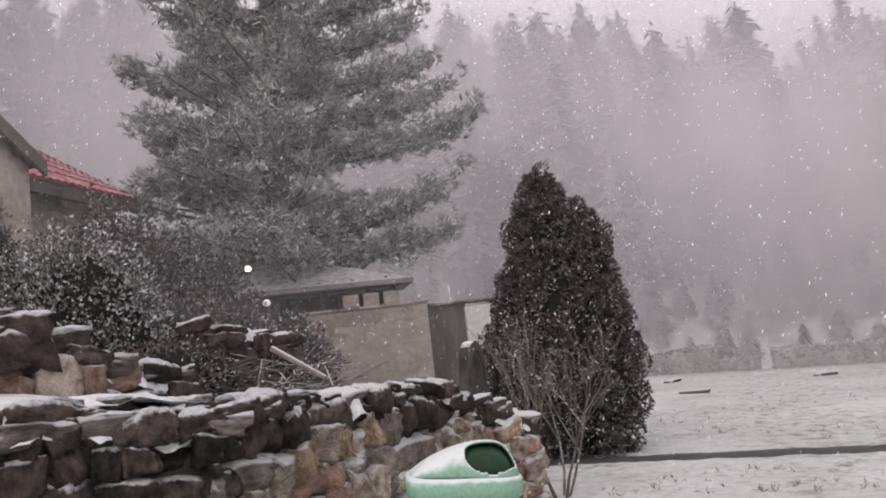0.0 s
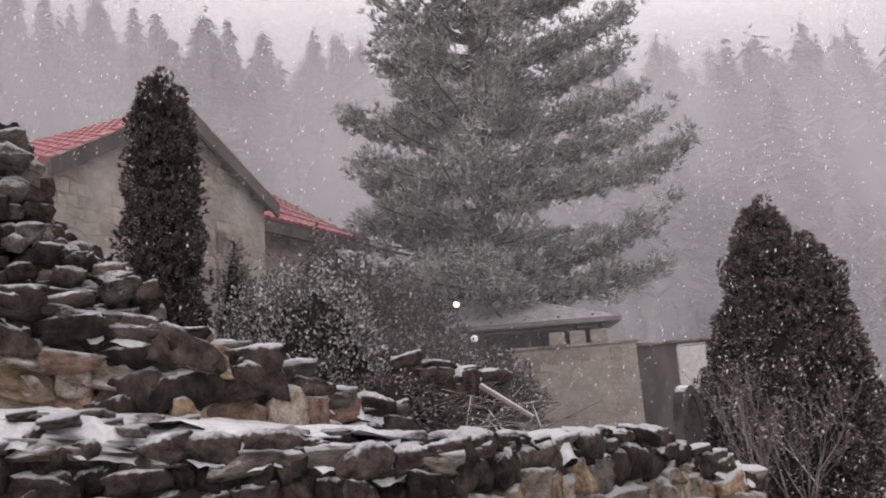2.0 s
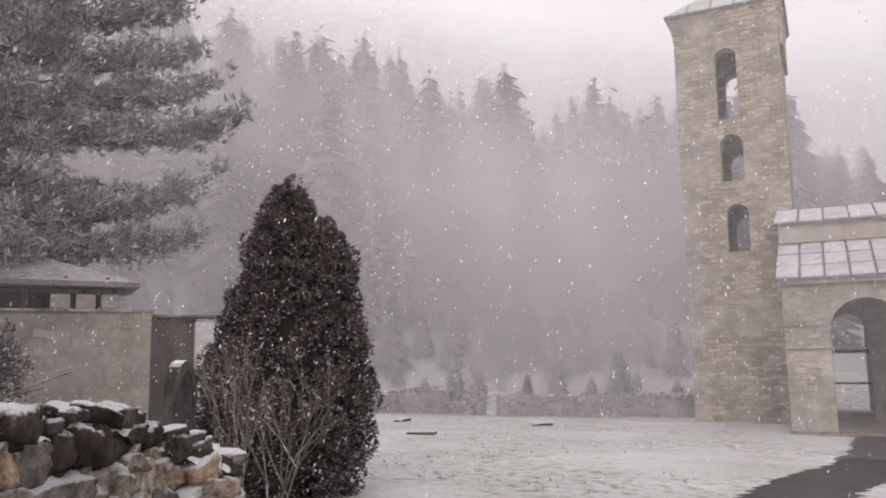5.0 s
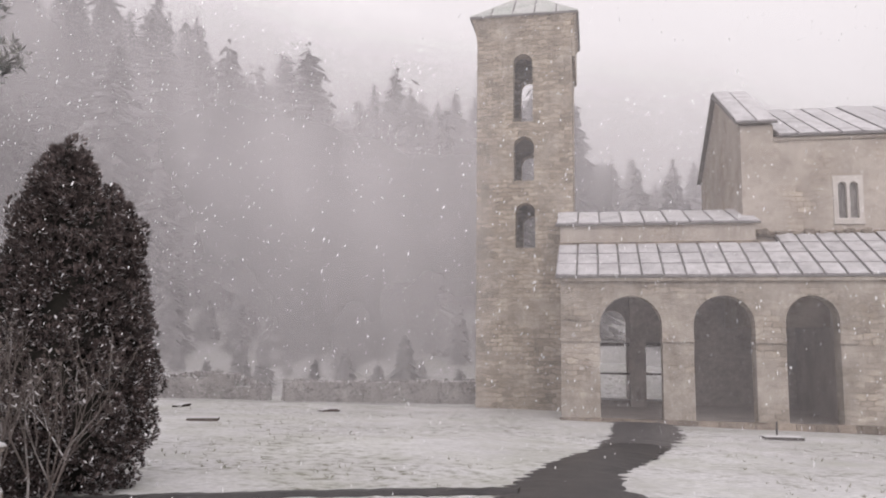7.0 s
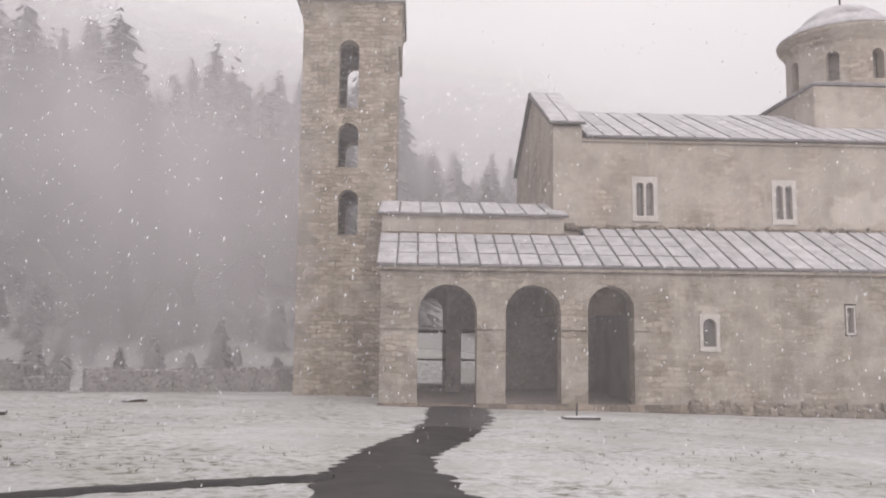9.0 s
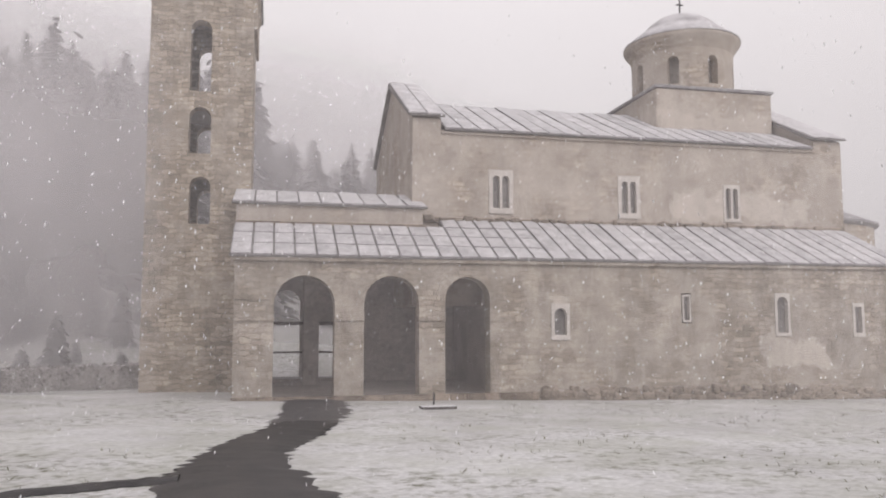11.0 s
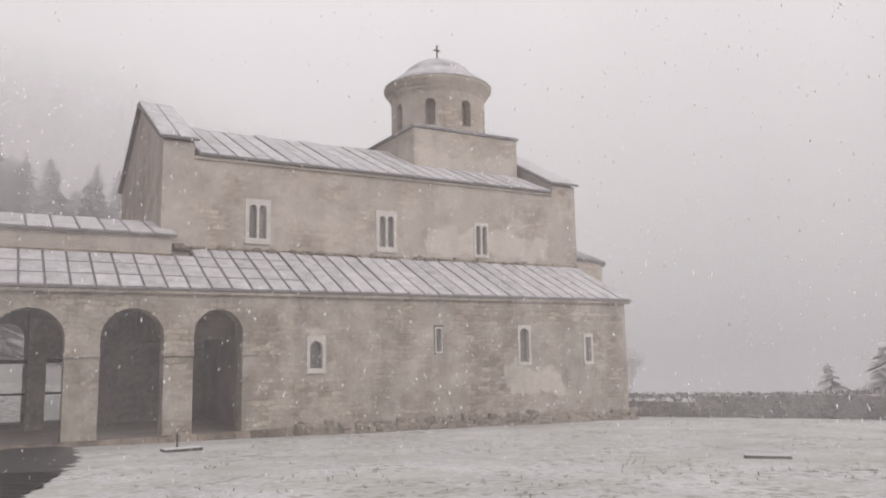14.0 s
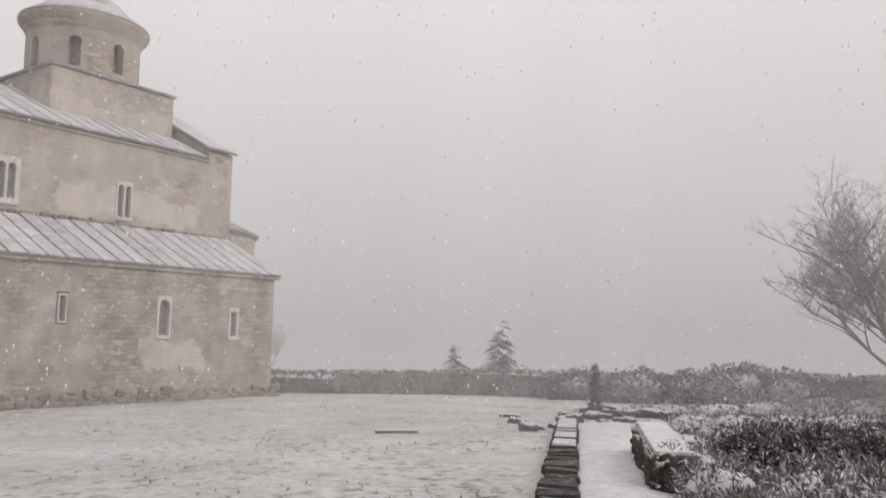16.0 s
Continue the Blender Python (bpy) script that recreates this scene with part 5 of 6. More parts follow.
def build_pavilion():
    cx, cy = bearing(6.0, 20.0)
    m = pose(cx, cy, 0, 0, 0, 6.0)
    g = terrain(cx, cy)
    b = thing("block_wall_house", "pale block-built wall with a darker recessed bay", "building", m)
    part("front_wall", boxm(-1.6, 1.5, 0, 0.35, 0.3, 3.50), M_block, b, "pale coursed block wall")
    # recessed wall takes the darker timber colour
    part("recessed_wall", boxm(1.5, 2.65, 1.4, 1.75, 0.3, 3.45), M_wood, b, "dark recessed wall")
    part("return_wall", boxm(1.15, 1.5, 0.35, 1.75, 0.3, 3.42), M_block, b)
    part("pillar", boxm(2.6, 3.5, 1.2, 2.0, 0.2, 3.35, bevel=0.02), M_pale, b, "pale rendered pillar")
    part("coping", boxm(-1.7, 1.56, -0.06, 0.42, 3.50, 3.57, bevel=0.015), M_grey_stone, b)
    part("coping", boxm(1.5, 3.55, 1.15, 2.05, 3.455, 3.52, bevel=0.015), M_grey_stone, b)
    for px in (-0.62, -0.1, 0.42):
        part("parapet_block", boxm(px, px + 0.4, 0.05, 0.3, 3.57, 3.9, bevel=0.02), M_block, b, "pale rendered parapet block")
    # wooden shelter behind with a low snowy roof
    p = thing("pavilion", "open timber pavilion with a low snowy shingle roof", "pavilion", pose(cx, cy, 0, 0, 0, 6.0))
    for px in (-3.6, -2.4, -1.2, 0.05, 0.72):
        part("post", boxm(px - 0.06, px + 0.06, 0.95, 1.07, 0.5, 4.15), M_wood, p)
    part("beam", boxm(-3.7, 0.95, 0.9, 1.1, 4.1, 4.26), M_wood, p)
    for i in range(6):
        x0 = -3.9 + i * 0.88
        part("rafter", boxm(x0, x0 + 0.08, 0.5, 3.6, 4.24, 4.34), M_wood, p)
    hip = [(-4.2, 0.35, 4.28), (1.25, 0.35, 4.22), (1.1, 4.0, 4.3), (-4.2, 4.0, 4.3), (-3.2, 2.1, 5.0), (-0.9, 2.1, 4.95)]
    part("roof", fixed("roof", hip + [(a, c, z - 0.12) for a, c, z in hip[:4]], [(0, 1, 5, 4), (1, 2, 5), (2, 3, 4, 5), (3, 0, 4), (6, 7, 8, 9), (0, 1, 7, 6), (1, 2, 8, 7), (2, 3, 9, 8), (3, 0, 6, 9)]), mat("snowy_shingles", (0.17, 0.15, 0.145), (0.27, 0.25, 0.24), 2, 14, bump=0.6, vary=0, snow=0.6, snow_lo=0.6, snow_hi=1.2), p, "low snowy shingle roof")
    part("back_wall", boxm(-4.0, 0.6, 3.4, 3.6, 0.5, 4.2), M_wood, p)


build_pavilion()


def lamp_post(x, y, top, lit):
    g = terrain(x, y) - 0.1
    t = thing("garden_lamp", "garden lamp post with a glowing globe" if lit else "garden lamp post with a white globe", "lamp", pose(x, y, g))
    h = top - g
    part("post", cyl(bmesh.new(), (0, 0, 0), (0, 0, h - 0.1), 0.045, 0.03, 8), M_iron if not lit else M_wood, t)
    bm = bmesh.new()
    bmesh.ops.create_uvsphere(bm, u_segments=16, v_segments=10, radius=0.07, matrix=Matrix.Translation((0, 0, h)))
    part("globe", bm_mesh("globe", bm, True), M_lamp if lit else M_globe, t)
    part("collar", cyl(bmesh.new(), (0, 0, h - 0.12), (0, 0, h - 0.06), 0.06, 0.05, 8), M_iron, t)


lamp_post(-4.78, 16.88, 4.57, True)
lamp_post(-3.66, 13.64, 3.5, False)

# ---- dry-stone walls ----


def stone_variants(count, seed, sub=4):
    out = []
    for k in range(count):
        rnd = random.Random(seed + k)
        bm = bmesh.new()
        bmesh.ops.create_cube(bm, size=1)
        bmesh.ops.subdivide_edges(bm, edges=bm.edges[:], cuts=sub, use_grid_fill=True)
        off = Vector((rnd.uniform(0, 50), rnd.uniform(0, 50), rnd.uniform(0, 50)))
        for v in bm.verts:
            r = v.co.normalized() * 0.62
            v.co = v.co.lerp(r, 0.36)
            v.co += Vector([noise.noise(v.co * 1.3 + off + Vector((i * 9, 0, 0))) * 0.30 + noise.noise(v.co * 4.5 + off + Vector((i * 9, 3, 0))) * 0.10 for i in range(3)])
            v.co.y *= 0.9
        out.append(bm_mesh("stone", bm, True))
    return out


TAN = stone_variants(9, 100)
MOSS = stone_variants(9, 200)
LOOSE = stone_variants(6, 500, 3)
for me in LOOSE:
    me.materials.append(M_loose)
for i, me in enumerate(TAN):
    me.materials.append((M_tan, M_ochre, M_tan, M_grey_stone, M_tan, M_rose, M_ochre, M_tan, M_grey_stone)[i])
for me in MOSS:
    me.materials.append(M_mossy)


# ragged rubble footing along the foot of the church
FOOT = stone_variants(5, 400, 3)
for me in FOOT:
    me.materials.append(M_foot)
rp = random.Random(4)
for row, zt in ((0, 0.16), (1, -0.04), (2, -0.22), (3, -0.38)):
    u = 8.5
    while u < 22.7:
        w = rp.uniform(0.22, 0.55)
        if row or rp.random() < 0.8:
            ob = new("plinth_stone", rp.choice(FOOT))
            ob.parent = church
            ob.matrix_basis = pose(u + w / 2, 24.95 - 0.025 * row + rp.uniform(-0.02, 0.02), zt - 0.018 * (u - 9) + rp.uniform(-0.06, 0.06), rp.uniform(-8, 8), rp.uniform(-10, 10), rp.uniform(-8, 8)) @ Matrix.Diagonal((w * 1.05, 0.22, rp.uniform(0.22, 0.32), 1))
        u += w

# ragged mossy joint where the aisle roof meets the nave wall
u = 5.2
while u < 21.6:
    w = rp.uniform(0.12, 0.4)
    if rp.random() < 0.8:
        ob = new("joint_rubble", rp.choice(FOOT))
        ob.parent = church
        ob.matrix_basis = pose(u + w / 2, 28.2 + rp.uniform(-0.04, 0.05), 6.17 + rp.uniform(-0.04, 0.05), rp.uniform(-15, 15), rp.uniform(-12, 12), rp.uniform(-12, 12)) @ Matrix.Diagonal((w * 1.1, 0.2, rp.uniform(0.1, 0.24), 1))
    u += w * rp.uniform(1.0, 1.7)


def dry_wall(name, label, pts, depth, variants, seed, sw=(0.18, 0.4), sh=(0.13, 0.24), snow_cap=True, deep=0.0, dark_top=0.0, lumps=0.05, sunk=-0.03, thin=0.0, rubble=0):
    """pts: (x, y, bottom, top). Stones are laid in uneven courses on the face; the right side of the line is the face."""
    rnd = random.Random(seed)
    t = thing(name, label, "stone wall", pose(*pts[0][:3]))
    o = Vector(pts[0][:3])
    core = bmesh.new()
    cap_v, cap_f = [], []
    for seg_i, (p, q) in enumerate(zip(pts, pts[1:])):
        along = lambda f: (seg_i + f) / (len(pts) - 1)
        d = Vector((q[0] - p[0], q[1] - p[1], 0))
        ln = d.length
        d.normalize()
        face = Vector((d.y, -d.x, 0))
        ang = math.degrees(math.atan2(d.y, d.x))
        P, Q = Vector(p[:3]) - o, Vector(q[:3]) - o
        back = -face * depth
        vs = []
        for a, top in ((P, p[3] - o.z), (Q, q[3] - o.z)):
            for w in (Vector(), back):
                vs += [core.verts.new((a.x + w.x, a.y + w.y, a.z - 0.2)), core.verts.new((a.x + w.x, a.y + w.y, top - 0.08))]
        for f in ((0, 4, 5, 1), (2, 3, 7, 6), (1, 5, 7, 3), (0, 1, 3, 2), (4, 6, 7, 5)):
            core.faces.new([vs[i] for i in f])
        zmax = max(p[3], q[3])
        z = min(p[2], q[2]) - 0.05
        while z < zmax:
            hgt = rnd.uniform(*sh)
            s = rnd.uniform(-0.15, 0.0)
            while s < ln:
                w = rnd.uniform(*sw)
                f = min(max((s + w / 2) / ln, 0), 1)
                top = p[3] + (q[3] - p[3]) * f
                if z + hgt * 0.4 < top:
                    hh = min(hgt * rnd.uniform(0.85, 1.25), top - z - sunk + thin * along(f))
                    c = Vector(p[:3]).lerp(Vector(q[:3]), f) - o + face * rnd.uniform(-0.09, 0.0)
                    ob = new("stone", rnd.choice(MOSS if z + hgt * 0.5 > top - dark_top else variants))
                    ob.parent = t
                    ob.matrix_basis = pose(c.x, c.y, z + hh / 2 - o.z + rnd.uniform(-0.02, 0.02), rnd.uniform(-10, 10), rnd.uniform(-18, 18), ang + rnd.uniform(-9, 9)) @ Matrix.Diagonal((w * 1.0, 0.27, hh * 1.0, 1))
                s += w
            z += hgt
        # flat cap stones along the top
        s = 0.0
        while s < ln:
            w = rnd.uniform(0.25, 0.5)
            f = min((s + w / 2) / ln, 1)
            top = p[3] + (q[3] - p[3]) * f
            for row in range(2):
                c = Vector(p[:3]).lerp(Vector(q[:3]), f) - o - face * (0.1 + row * depth * 0.5)
                ob = new("cap_stone", rnd.choice(LOOSE))
                ob.parent = t
                ob.matrix_basis = pose(c.x, c.y, top - o.z - 0.10 - sunk + thin * along(f) + rnd.uniform(-0.04, 0.04), rnd.uniform(-8, 8), rnd.uniform(-8, 8), ang + rnd.uniform(-14, 14)) @ Matrix.Diagonal((w * 1.05, depth * 0.55, rnd.uniform(0.08, 0.18), 1))
            s += w
        # small snowy rubble lying loose on the top
        for _ in range(int(rubble * ln)):
            f, g = rnd.random(), rnd.random()
            top = p[3] + (q[3] - p[3]) * f + deep - thin * along(f)
            c = Vector(p[:3]).lerp(Vector(q[:3]), f) - o - face * (depth * (-0.06 + 1.05 * g))
            r = rnd.uniform(0.05, 0.17)
            ob = new("loose_stone", rnd.choice(LOOSE))
            ob.parent = t
            ob.matrix_basis = pose(c.x, c.y, top - o.z + rnd.uniform(-0.035, 0.02), rnd.uniform(-12, 12), rnd.uniform(-12, 12), rnd.uniform(0, 180)) @ Matrix.Diagonal((r * 1.3, r, r * rnd.uniform(0.35, 0.6), 1))
        if snow_cap:
            n = max(2, int(ln / 0.035))
            b0 = len(cap_v)
            m_ = 15
            for i in range(n + 1):
                f = i / n
                top = p[3] + (q[3] - p[3]) * f - o.z
                for j in range(m_):
                    g = j / (m_ - 1)
                    c = P.lerp(Q, f) - face * (depth * (-0.10 + 1.12 * g) + (0.08 - 0.04 * g) * noise.noise((f * ln * 4 + p[0] * 3, g * 2, 7)) + 0.03 * noise.noise((f * ln * 15 + p[0] * 3, g * 6, 2)))
                    wx = o + c
                    lump = noise.noise((wx.x * 3.2, wx.y * 3.2, 1)) * lumps + noise.noise((wx.x * 9, wx.y * 9, 5)) * lumps + noise.noise((wx.x * 24, wx.y * 24, 5)) * 0.018
                    edge = -0.15 if j in (0, m_ - 1) else -0.05 if j in (1, m_ - 2) else -0.012 if j in (2, m_ - 3) else 0
                    cap_v.append((c.x, c.y, top + deep - thin * along(f) + lump + edge))
            for i in range(n):
                for j in range(m_ - 1):
                    k = b0 + i * m_ + j
                    cap_f.append((k, k + m_, k + m_ + 1, k + 1))
    part("mortar_core", core, M_mortar, t)
    if cap_v:
        part("snow_cover", mesh_of("snow_cover", cap_v, cap_f, True), M_snow, t, "patchy snow lying on the wall top")
    return t


# wall points run so that the face looks at the yard
A = [(-5.6, -0.2, 0.75, 2.95), (-4.3, 1.25, 0.75, 2.68), (-3.05, 2.35, 0.75, 2.45), (-1.55, 3.30, 0.75, 2.20)]
dry_wall("stone_wall", "dark mossy dry-stone retaining wall with a snowy top", A, 0.75, MOSS, 301, (0.12, 0.28), (0.13, 0.3), deep=0.055, lumps=0.05, sunk=0.05, thin=0.07, rubble=18)
A2 = [(-1.53, 3.32, 0.72, 2.20), (-0.95, 4.6, 0.7, 2.12), (-0.42, 5.75, 0.66, 2.06)]
dry_wall("stone_wall", "tan rubble stone wall topped with snow", A2, 0.55, TAN, 302, (0.16, 0.33), (0.13, 0.24), dark_top=0.24, rubble=30)
x5, y5 = bearing(-1.2, 6.9)
x6, y6 = bearing(-4.8, 7.35)
dry_wall("stone_wall", "broken low end of the rubble wall", [(-0.40, 5.78, 0.64, 2.0), (x5, y5, 0.62, 1.86), (x6, y6, 0.6, 1.66)], 0.5, TAN, 303, (0.16, 0.32), (0.13, 0.23), dark_top=0.12, rubble=22)


def wp(az, d, el_, low):
    x, y = bearing(az, d)
    return (x, y, low, 2.41 + d * math.tan(radians(el_)))


B = [wp(52, 4.9, 10.5, 2.2), wp(45, 4.9, 8.8, 2.2), wp(39, 5.0, 7.3, 2.2), wp(33.9, 5.05, 6.0, 2.15), wp(29.5, 5.2, 4.4, 2.1), wp(24.6, 5.4, 1.8, 2.05), wp(19.5, 5.7, 0.0, 2.0)]
dry_wall("stone_wall", "upper tier of brown dry stone sloping down", B, 0.6, TAN[1:4] + TAN[5:7] + MOSS[:5], 304, (0.18, 0.42), (0.12, 0.24), dark_top=0.12, deep=-0.02, rubble=30)
# snow-covered ledge between the two tiers
lv, lf = [], []
front = [(-5.6, -0.2, 2.93), (-4.3, 1.25, 2.66), (-3.05, 2.35, 2.43), (-1.55, 3.30, 2.18), (-0.95, 4.6, 2.09), (-0.5, 5.6, 2.03)]
rear = [(-6.6, 2.4, 3.0), (-5.0, 3.2, 2.72), (-3.9, 3.9, 2.5), (-2.7, 4.3, 2.3), (-2.2, 5.0, 2.14), (-1.9, 6.2, 2.05)]
nl, ml = 60, 12
for i in range(nl + 1):
    f = i / nl * (len(front) - 1)
    k = min(int(f), len(front) - 2)
    a = Vector(front[k]).lerp(Vector(front[k + 1]), f - k)
    b = Vector(rear[k]).lerp(Vector(rear[k + 1]), f - k)
    for j in range(ml + 1):
        c = a.lerp(b, 0.06 + 0.94 * j / ml)
        lv.append((c.x, c.y, c.z + 0.03 + 0.05 * noise.noise((c.x * 2.5, c.y * 2.5, 0)) + 0.05 * noise.noise((c.x * 8, c.y * 8, 0))))
for i in range(nl):
    for j in range(ml):
        k = i * (ml + 1) + j
        lf.append((k, k + ml + 1, k + ml + 2, k + 1))
tagged(part("terrace_snow", mesh_of("terrace_snow", lv, lf, True), M_snow), "snow-covered ledge between the stone tiers", "ground", kind="structure")

# heap of boulders climbing at the side of the house
def heap_top(az):
    pts = ((30, 6.5), (34, 7.5), (36.8, 9.0), (41.8, 12.2), (43.6, 16.4), (45.4, 19.8), (48, 22), (60, 24))
    for (a0, e0_), (a1, e1_) in zip(pts, pts[1:]):
        if a0 <= az <= a1:
            return e0_ + (e1_ - e0_) * (az - a0) / (a1 - a0)
    return 24


rr = random.Random(77)
heap = thing("rock_heap", "tumbled heap of dark snowy boulders", "rocks", pose(*bearing(42, 6.5), 2.2))
hx, hy = bearing(42, 6.5)
for i in range(620):
    az = rr.uniform(36.0, 54)
    d = rr.uniform(5.9, 7.0)
    e1 = rr.uniform(4.0, max(4.5, heap_top(az) - 0.1))
    x, y = bearing(az, d)
    z = 2.41 + d * math.tan(radians(e1))
    s = rr.uniform(0.09, 0.22)
    ob = new("boulder", rr.choice(MOSS if rr.random() < 0.5 else LOOSE))
    ob.parent = heap
    ob.matrix_basis = pose(x - hx, y - hy, z - 2.2, rr.uniform(-20, 20), rr.uniform(-20, 20), rr.uniform(0, 180)) @ Matrix.Diagonal((s * 1.3, s * 1.1, s * 0.8, 1))
vs, fs = [], []
for i in range(13):
    az = 36 + i * 1.7
    x, y = bearing(az, 6.9)
    zt = 2.41 + 6.9 * math.tan(radians(heap_top(az) - 1.5))
    x2, y2 = bearing(az, 8.6)
    vs += [(x - hx, y - hy, -0.4), (x - hx, y - hy, zt - 2.3), (x2 - hx, y2 - hy, zt - 2.6), (x2 - hx, y2 - hy, -0.4)]
for i in range(12):
    k = 4 * i
    fs += [(k, k + 4, k + 5, k + 1), (k + 1, k + 5, k + 6, k + 2), (k + 2, k + 6, k + 7, k + 3)]
part("earth_bank", mesh_of("earth_bank", vs, fs), M_mortar, heap)

# low terrace wall behind the bushes
dry_wall("stone_wall", "low dark terrace wall with a snowy edge", [wp(26, 10.3, 4.4, 2.0), wp(20.5, 10.2, 3.7, 1.9), wp(16.5, 10.4, 2.9, 1.7), wp(12.5, 10.8, 1.9, 1.5)], 0.4, MOSS, 305, (0.25, 0.5), (0.18, 0.3))

# brush pile with a pole
bx, by = bearing(14.3, 8.3)
bz = terrain(bx, by)
pile = thing("brush_pile", "pile of cut branches dusted with snow", "branches", pose(bx, by, bz))
rb_ = random.Random(8)
vs, fs = [], []
for i in range(190):
    a, e1 = rb_.uniform(0, 6.28), rb_.uniform(-0.15, 0.7)
    ln, r = rb_.uniform(0.4, 1.1), rb_.uniform(0.004, 0.012)
    c = Vector((rb_.gauss(0, 0.38), rb_.gauss(0, 0.3), abs(rb_.gauss(0.12, 0.2))))
    d = Vector((math.cos(a) * math.cos(e1), math.sin(a) * math.cos(e1), math.sin(e1)))
    s = d.orthogonal().normalized()
    w = d.cross(s)
    k = len(vs)
    for q, rad in ((c - d * ln / 2, r), (c + d * ln / 2, r * 0.5)):
        vs += [q + s * rad, q + (w - s * 0.5) * rad, q - (w + s * 0.5) * rad]
    fs += [(k, k + 1, k + 4, k + 3), (k + 1, k + 2, k + 5, k + 4), (k + 2, k, k + 3, k + 5)]
tagged(part("brushwood", mesh_of("brushwood", vs, fs), M_wood, pile), kind="stuff")
x0, y0 = bearing(13.0, 7.3)
x1, y1 = bearing(9.4, 7.0)
z0, z1 = 2.41 + 7.3 * math.tan(radians(0.9)), 2.41 + 7.0 * math.tan(radians(-1.6))
part("pole", cyl(bmesh.new(), (x0 - bx, y0 - by, z0 - bz), (x1 - bx, y1 - by, z1 - bz), 0.03, 0.022, 7), M_twig, pile, "long pale pole leaning on the pile")

# ---- litter bin ----


def build_bin():
    x, y, rim = -0.33, 2.86, 1.80
    g = yard(x, y)
    b = thing("litter_bin", "pale green plastic litter bin with a snowy hood", "bin", pose(x, y, 0, 0, 0, 6) @ Matrix.Translation((0, 0, rim)) @ pose(0, 0, 0, 0, 5.5, 0) @ Matrix.Translation((0, 0, -rim)))

    def ring(w, d, z, n=40, p=4.0):
        out = []
        for i in range(n):
            a = 2 * math.pi * i / n
            c, s = math.cos(a), math.sin(a)
            k = (abs(c) ** p + abs(s) ** p) ** (-1 / p)
            out.append((w / 2 * c * k, d / 2 * s * k, z))
        return out

    def skin(rings, cap=False):
        n = len(rings[0])
        vs = [v for r in rings for v in r]
        fs = [(j * n + i, j * n + (i + 1) % n, (j + 1) * n + (i + 1) % n, (j + 1) * n + i) for j in range(len(rings) - 1) for i in range(n)]
        if cap:
            fs.append(tuple(range((len(rings) - 1) * n, len(rings) * n)))
        return mesh_of("skin", vs, fs, True)

    part("body", skin([ring(0.38, 0.30, g + 0.25), ring(0.43, 0.34, rim - 0.35), ring(0.455, 0.36, rim - 0.05)]), M_bin, b, "tapered green body")
    part("rim", skin([ring(0.455, 0.36, rim - 0.075), ring(0.49, 0.395, rim - 0.065), ring(0.505, 0.41, rim - 0.03), ring(0.505, 0.41, rim + 0.005), ring(0.485, 0.39, rim + 0.02), ring(0.44, 0.35, rim + 0.022)]), M_bin, b, "rounded rim with snow")
    # hood: a half barrel with the mouth cut out of its front
    nu, nv = 110, 70
    vs, fs = [], []

    def hood(u, v):
        s = -1 + 2 * u
        prof = max(0.0, 1 - abs((s - 0.4) / (1.4 if s < 0.4 else 0.6)) ** (1.7 if s < 0.4 else 3.4)) ** 0.75
        a = math.pi * v
        return 0.235 * s, -0.175 * math.cos(a) * (0.55 + 0.45 * prof), rim + 0.018 + 0.140 * prof * math.sin(a) ** 0.7

    for i in range(nu + 1):
        for j in range(nv + 1):
            vs.append(hood(i / nu, j / nv))
    for i in range(nu):
        for j in range(nv):
            xm = (-1 + 2 * (i + 0.5) / nu)
            am = (j + 0.5) / nv
            if j < nv * 0.62 and abs((xm - 0.46) / 0.48) ** 2.6 + abs((am - 0.235) / 0.215) ** 2.6 < 1:
                continue
            k = i * (nv + 1) + j
            fs.append((k, k + nv + 1, k + nv + 2, k + 1))
    hd = part("hood", mesh_of("hood", vs, fs, True), M_bin, b, "domed hood with an open mouth")
    sd = hd.modifiers.new("thickness", "SOLIDIFY")
    sd.thickness = 0.008
    # added sheet just under the hood, coloured as the shade within its mouth
    iv = [(v[0] * 0.93, v[1] * 0.84 + 0.01, rim + (v[2] - rim) * 0.84) for v in vs]
    jf = [(i * (nv + 1) + j, (i + 1) * (nv + 1) + j, (i + 1) * (nv + 1) + j + 1, i * (nv + 1) + j + 1) for i in range(nu) for j in range(nv)]
    part("liner", mesh_of("liner", iv, jf, True), M_bin_in, b, "near-black green sheet painted as the hollow's shade")
    part("post", cyl(bmesh.new(), (0.26, 0.08, g - 0.2), (0.26, 0.08, rim - 0.1), 0.022, 0.022, 8), M_iron, b)
    part("bracket", boxm(0.2, 0.27, 0.05, 0.11, rim - 0.3, rim - 0.24), M_iron, b)


build_bin()

# ---- round-headed marker stone beside the thuja ----
mx, my = bearing(-1.45, 9.6)
mz = yard(mx, my) - 0.1
top = 2.39 - mz
out = [(-0.2, 0), (0.2, 0)] + [(0.2 * math.cos(math.pi * i / 16), top - 0.42 + 0.42 * math.sin(math.pi * i / 16)) for i in range(17)]
inn = [(x * 0.72, 0.12 + (z - 0.12) * 0.93) for x, z in out[2:]]
stone = thing("marker_stone", "tall round-headed dark stone slab capped with snow", "gravestone", pose(mx, my, mz, 0, 0, 56))
part("slab", fixed("slab", *prism(out, "v", 0, 0.13)), M_slate, stone)
part("rim", fixed("rim", *prism(out[2:] + inn[::-1], "v", -0.02, 0.006)), M_slate, stone)

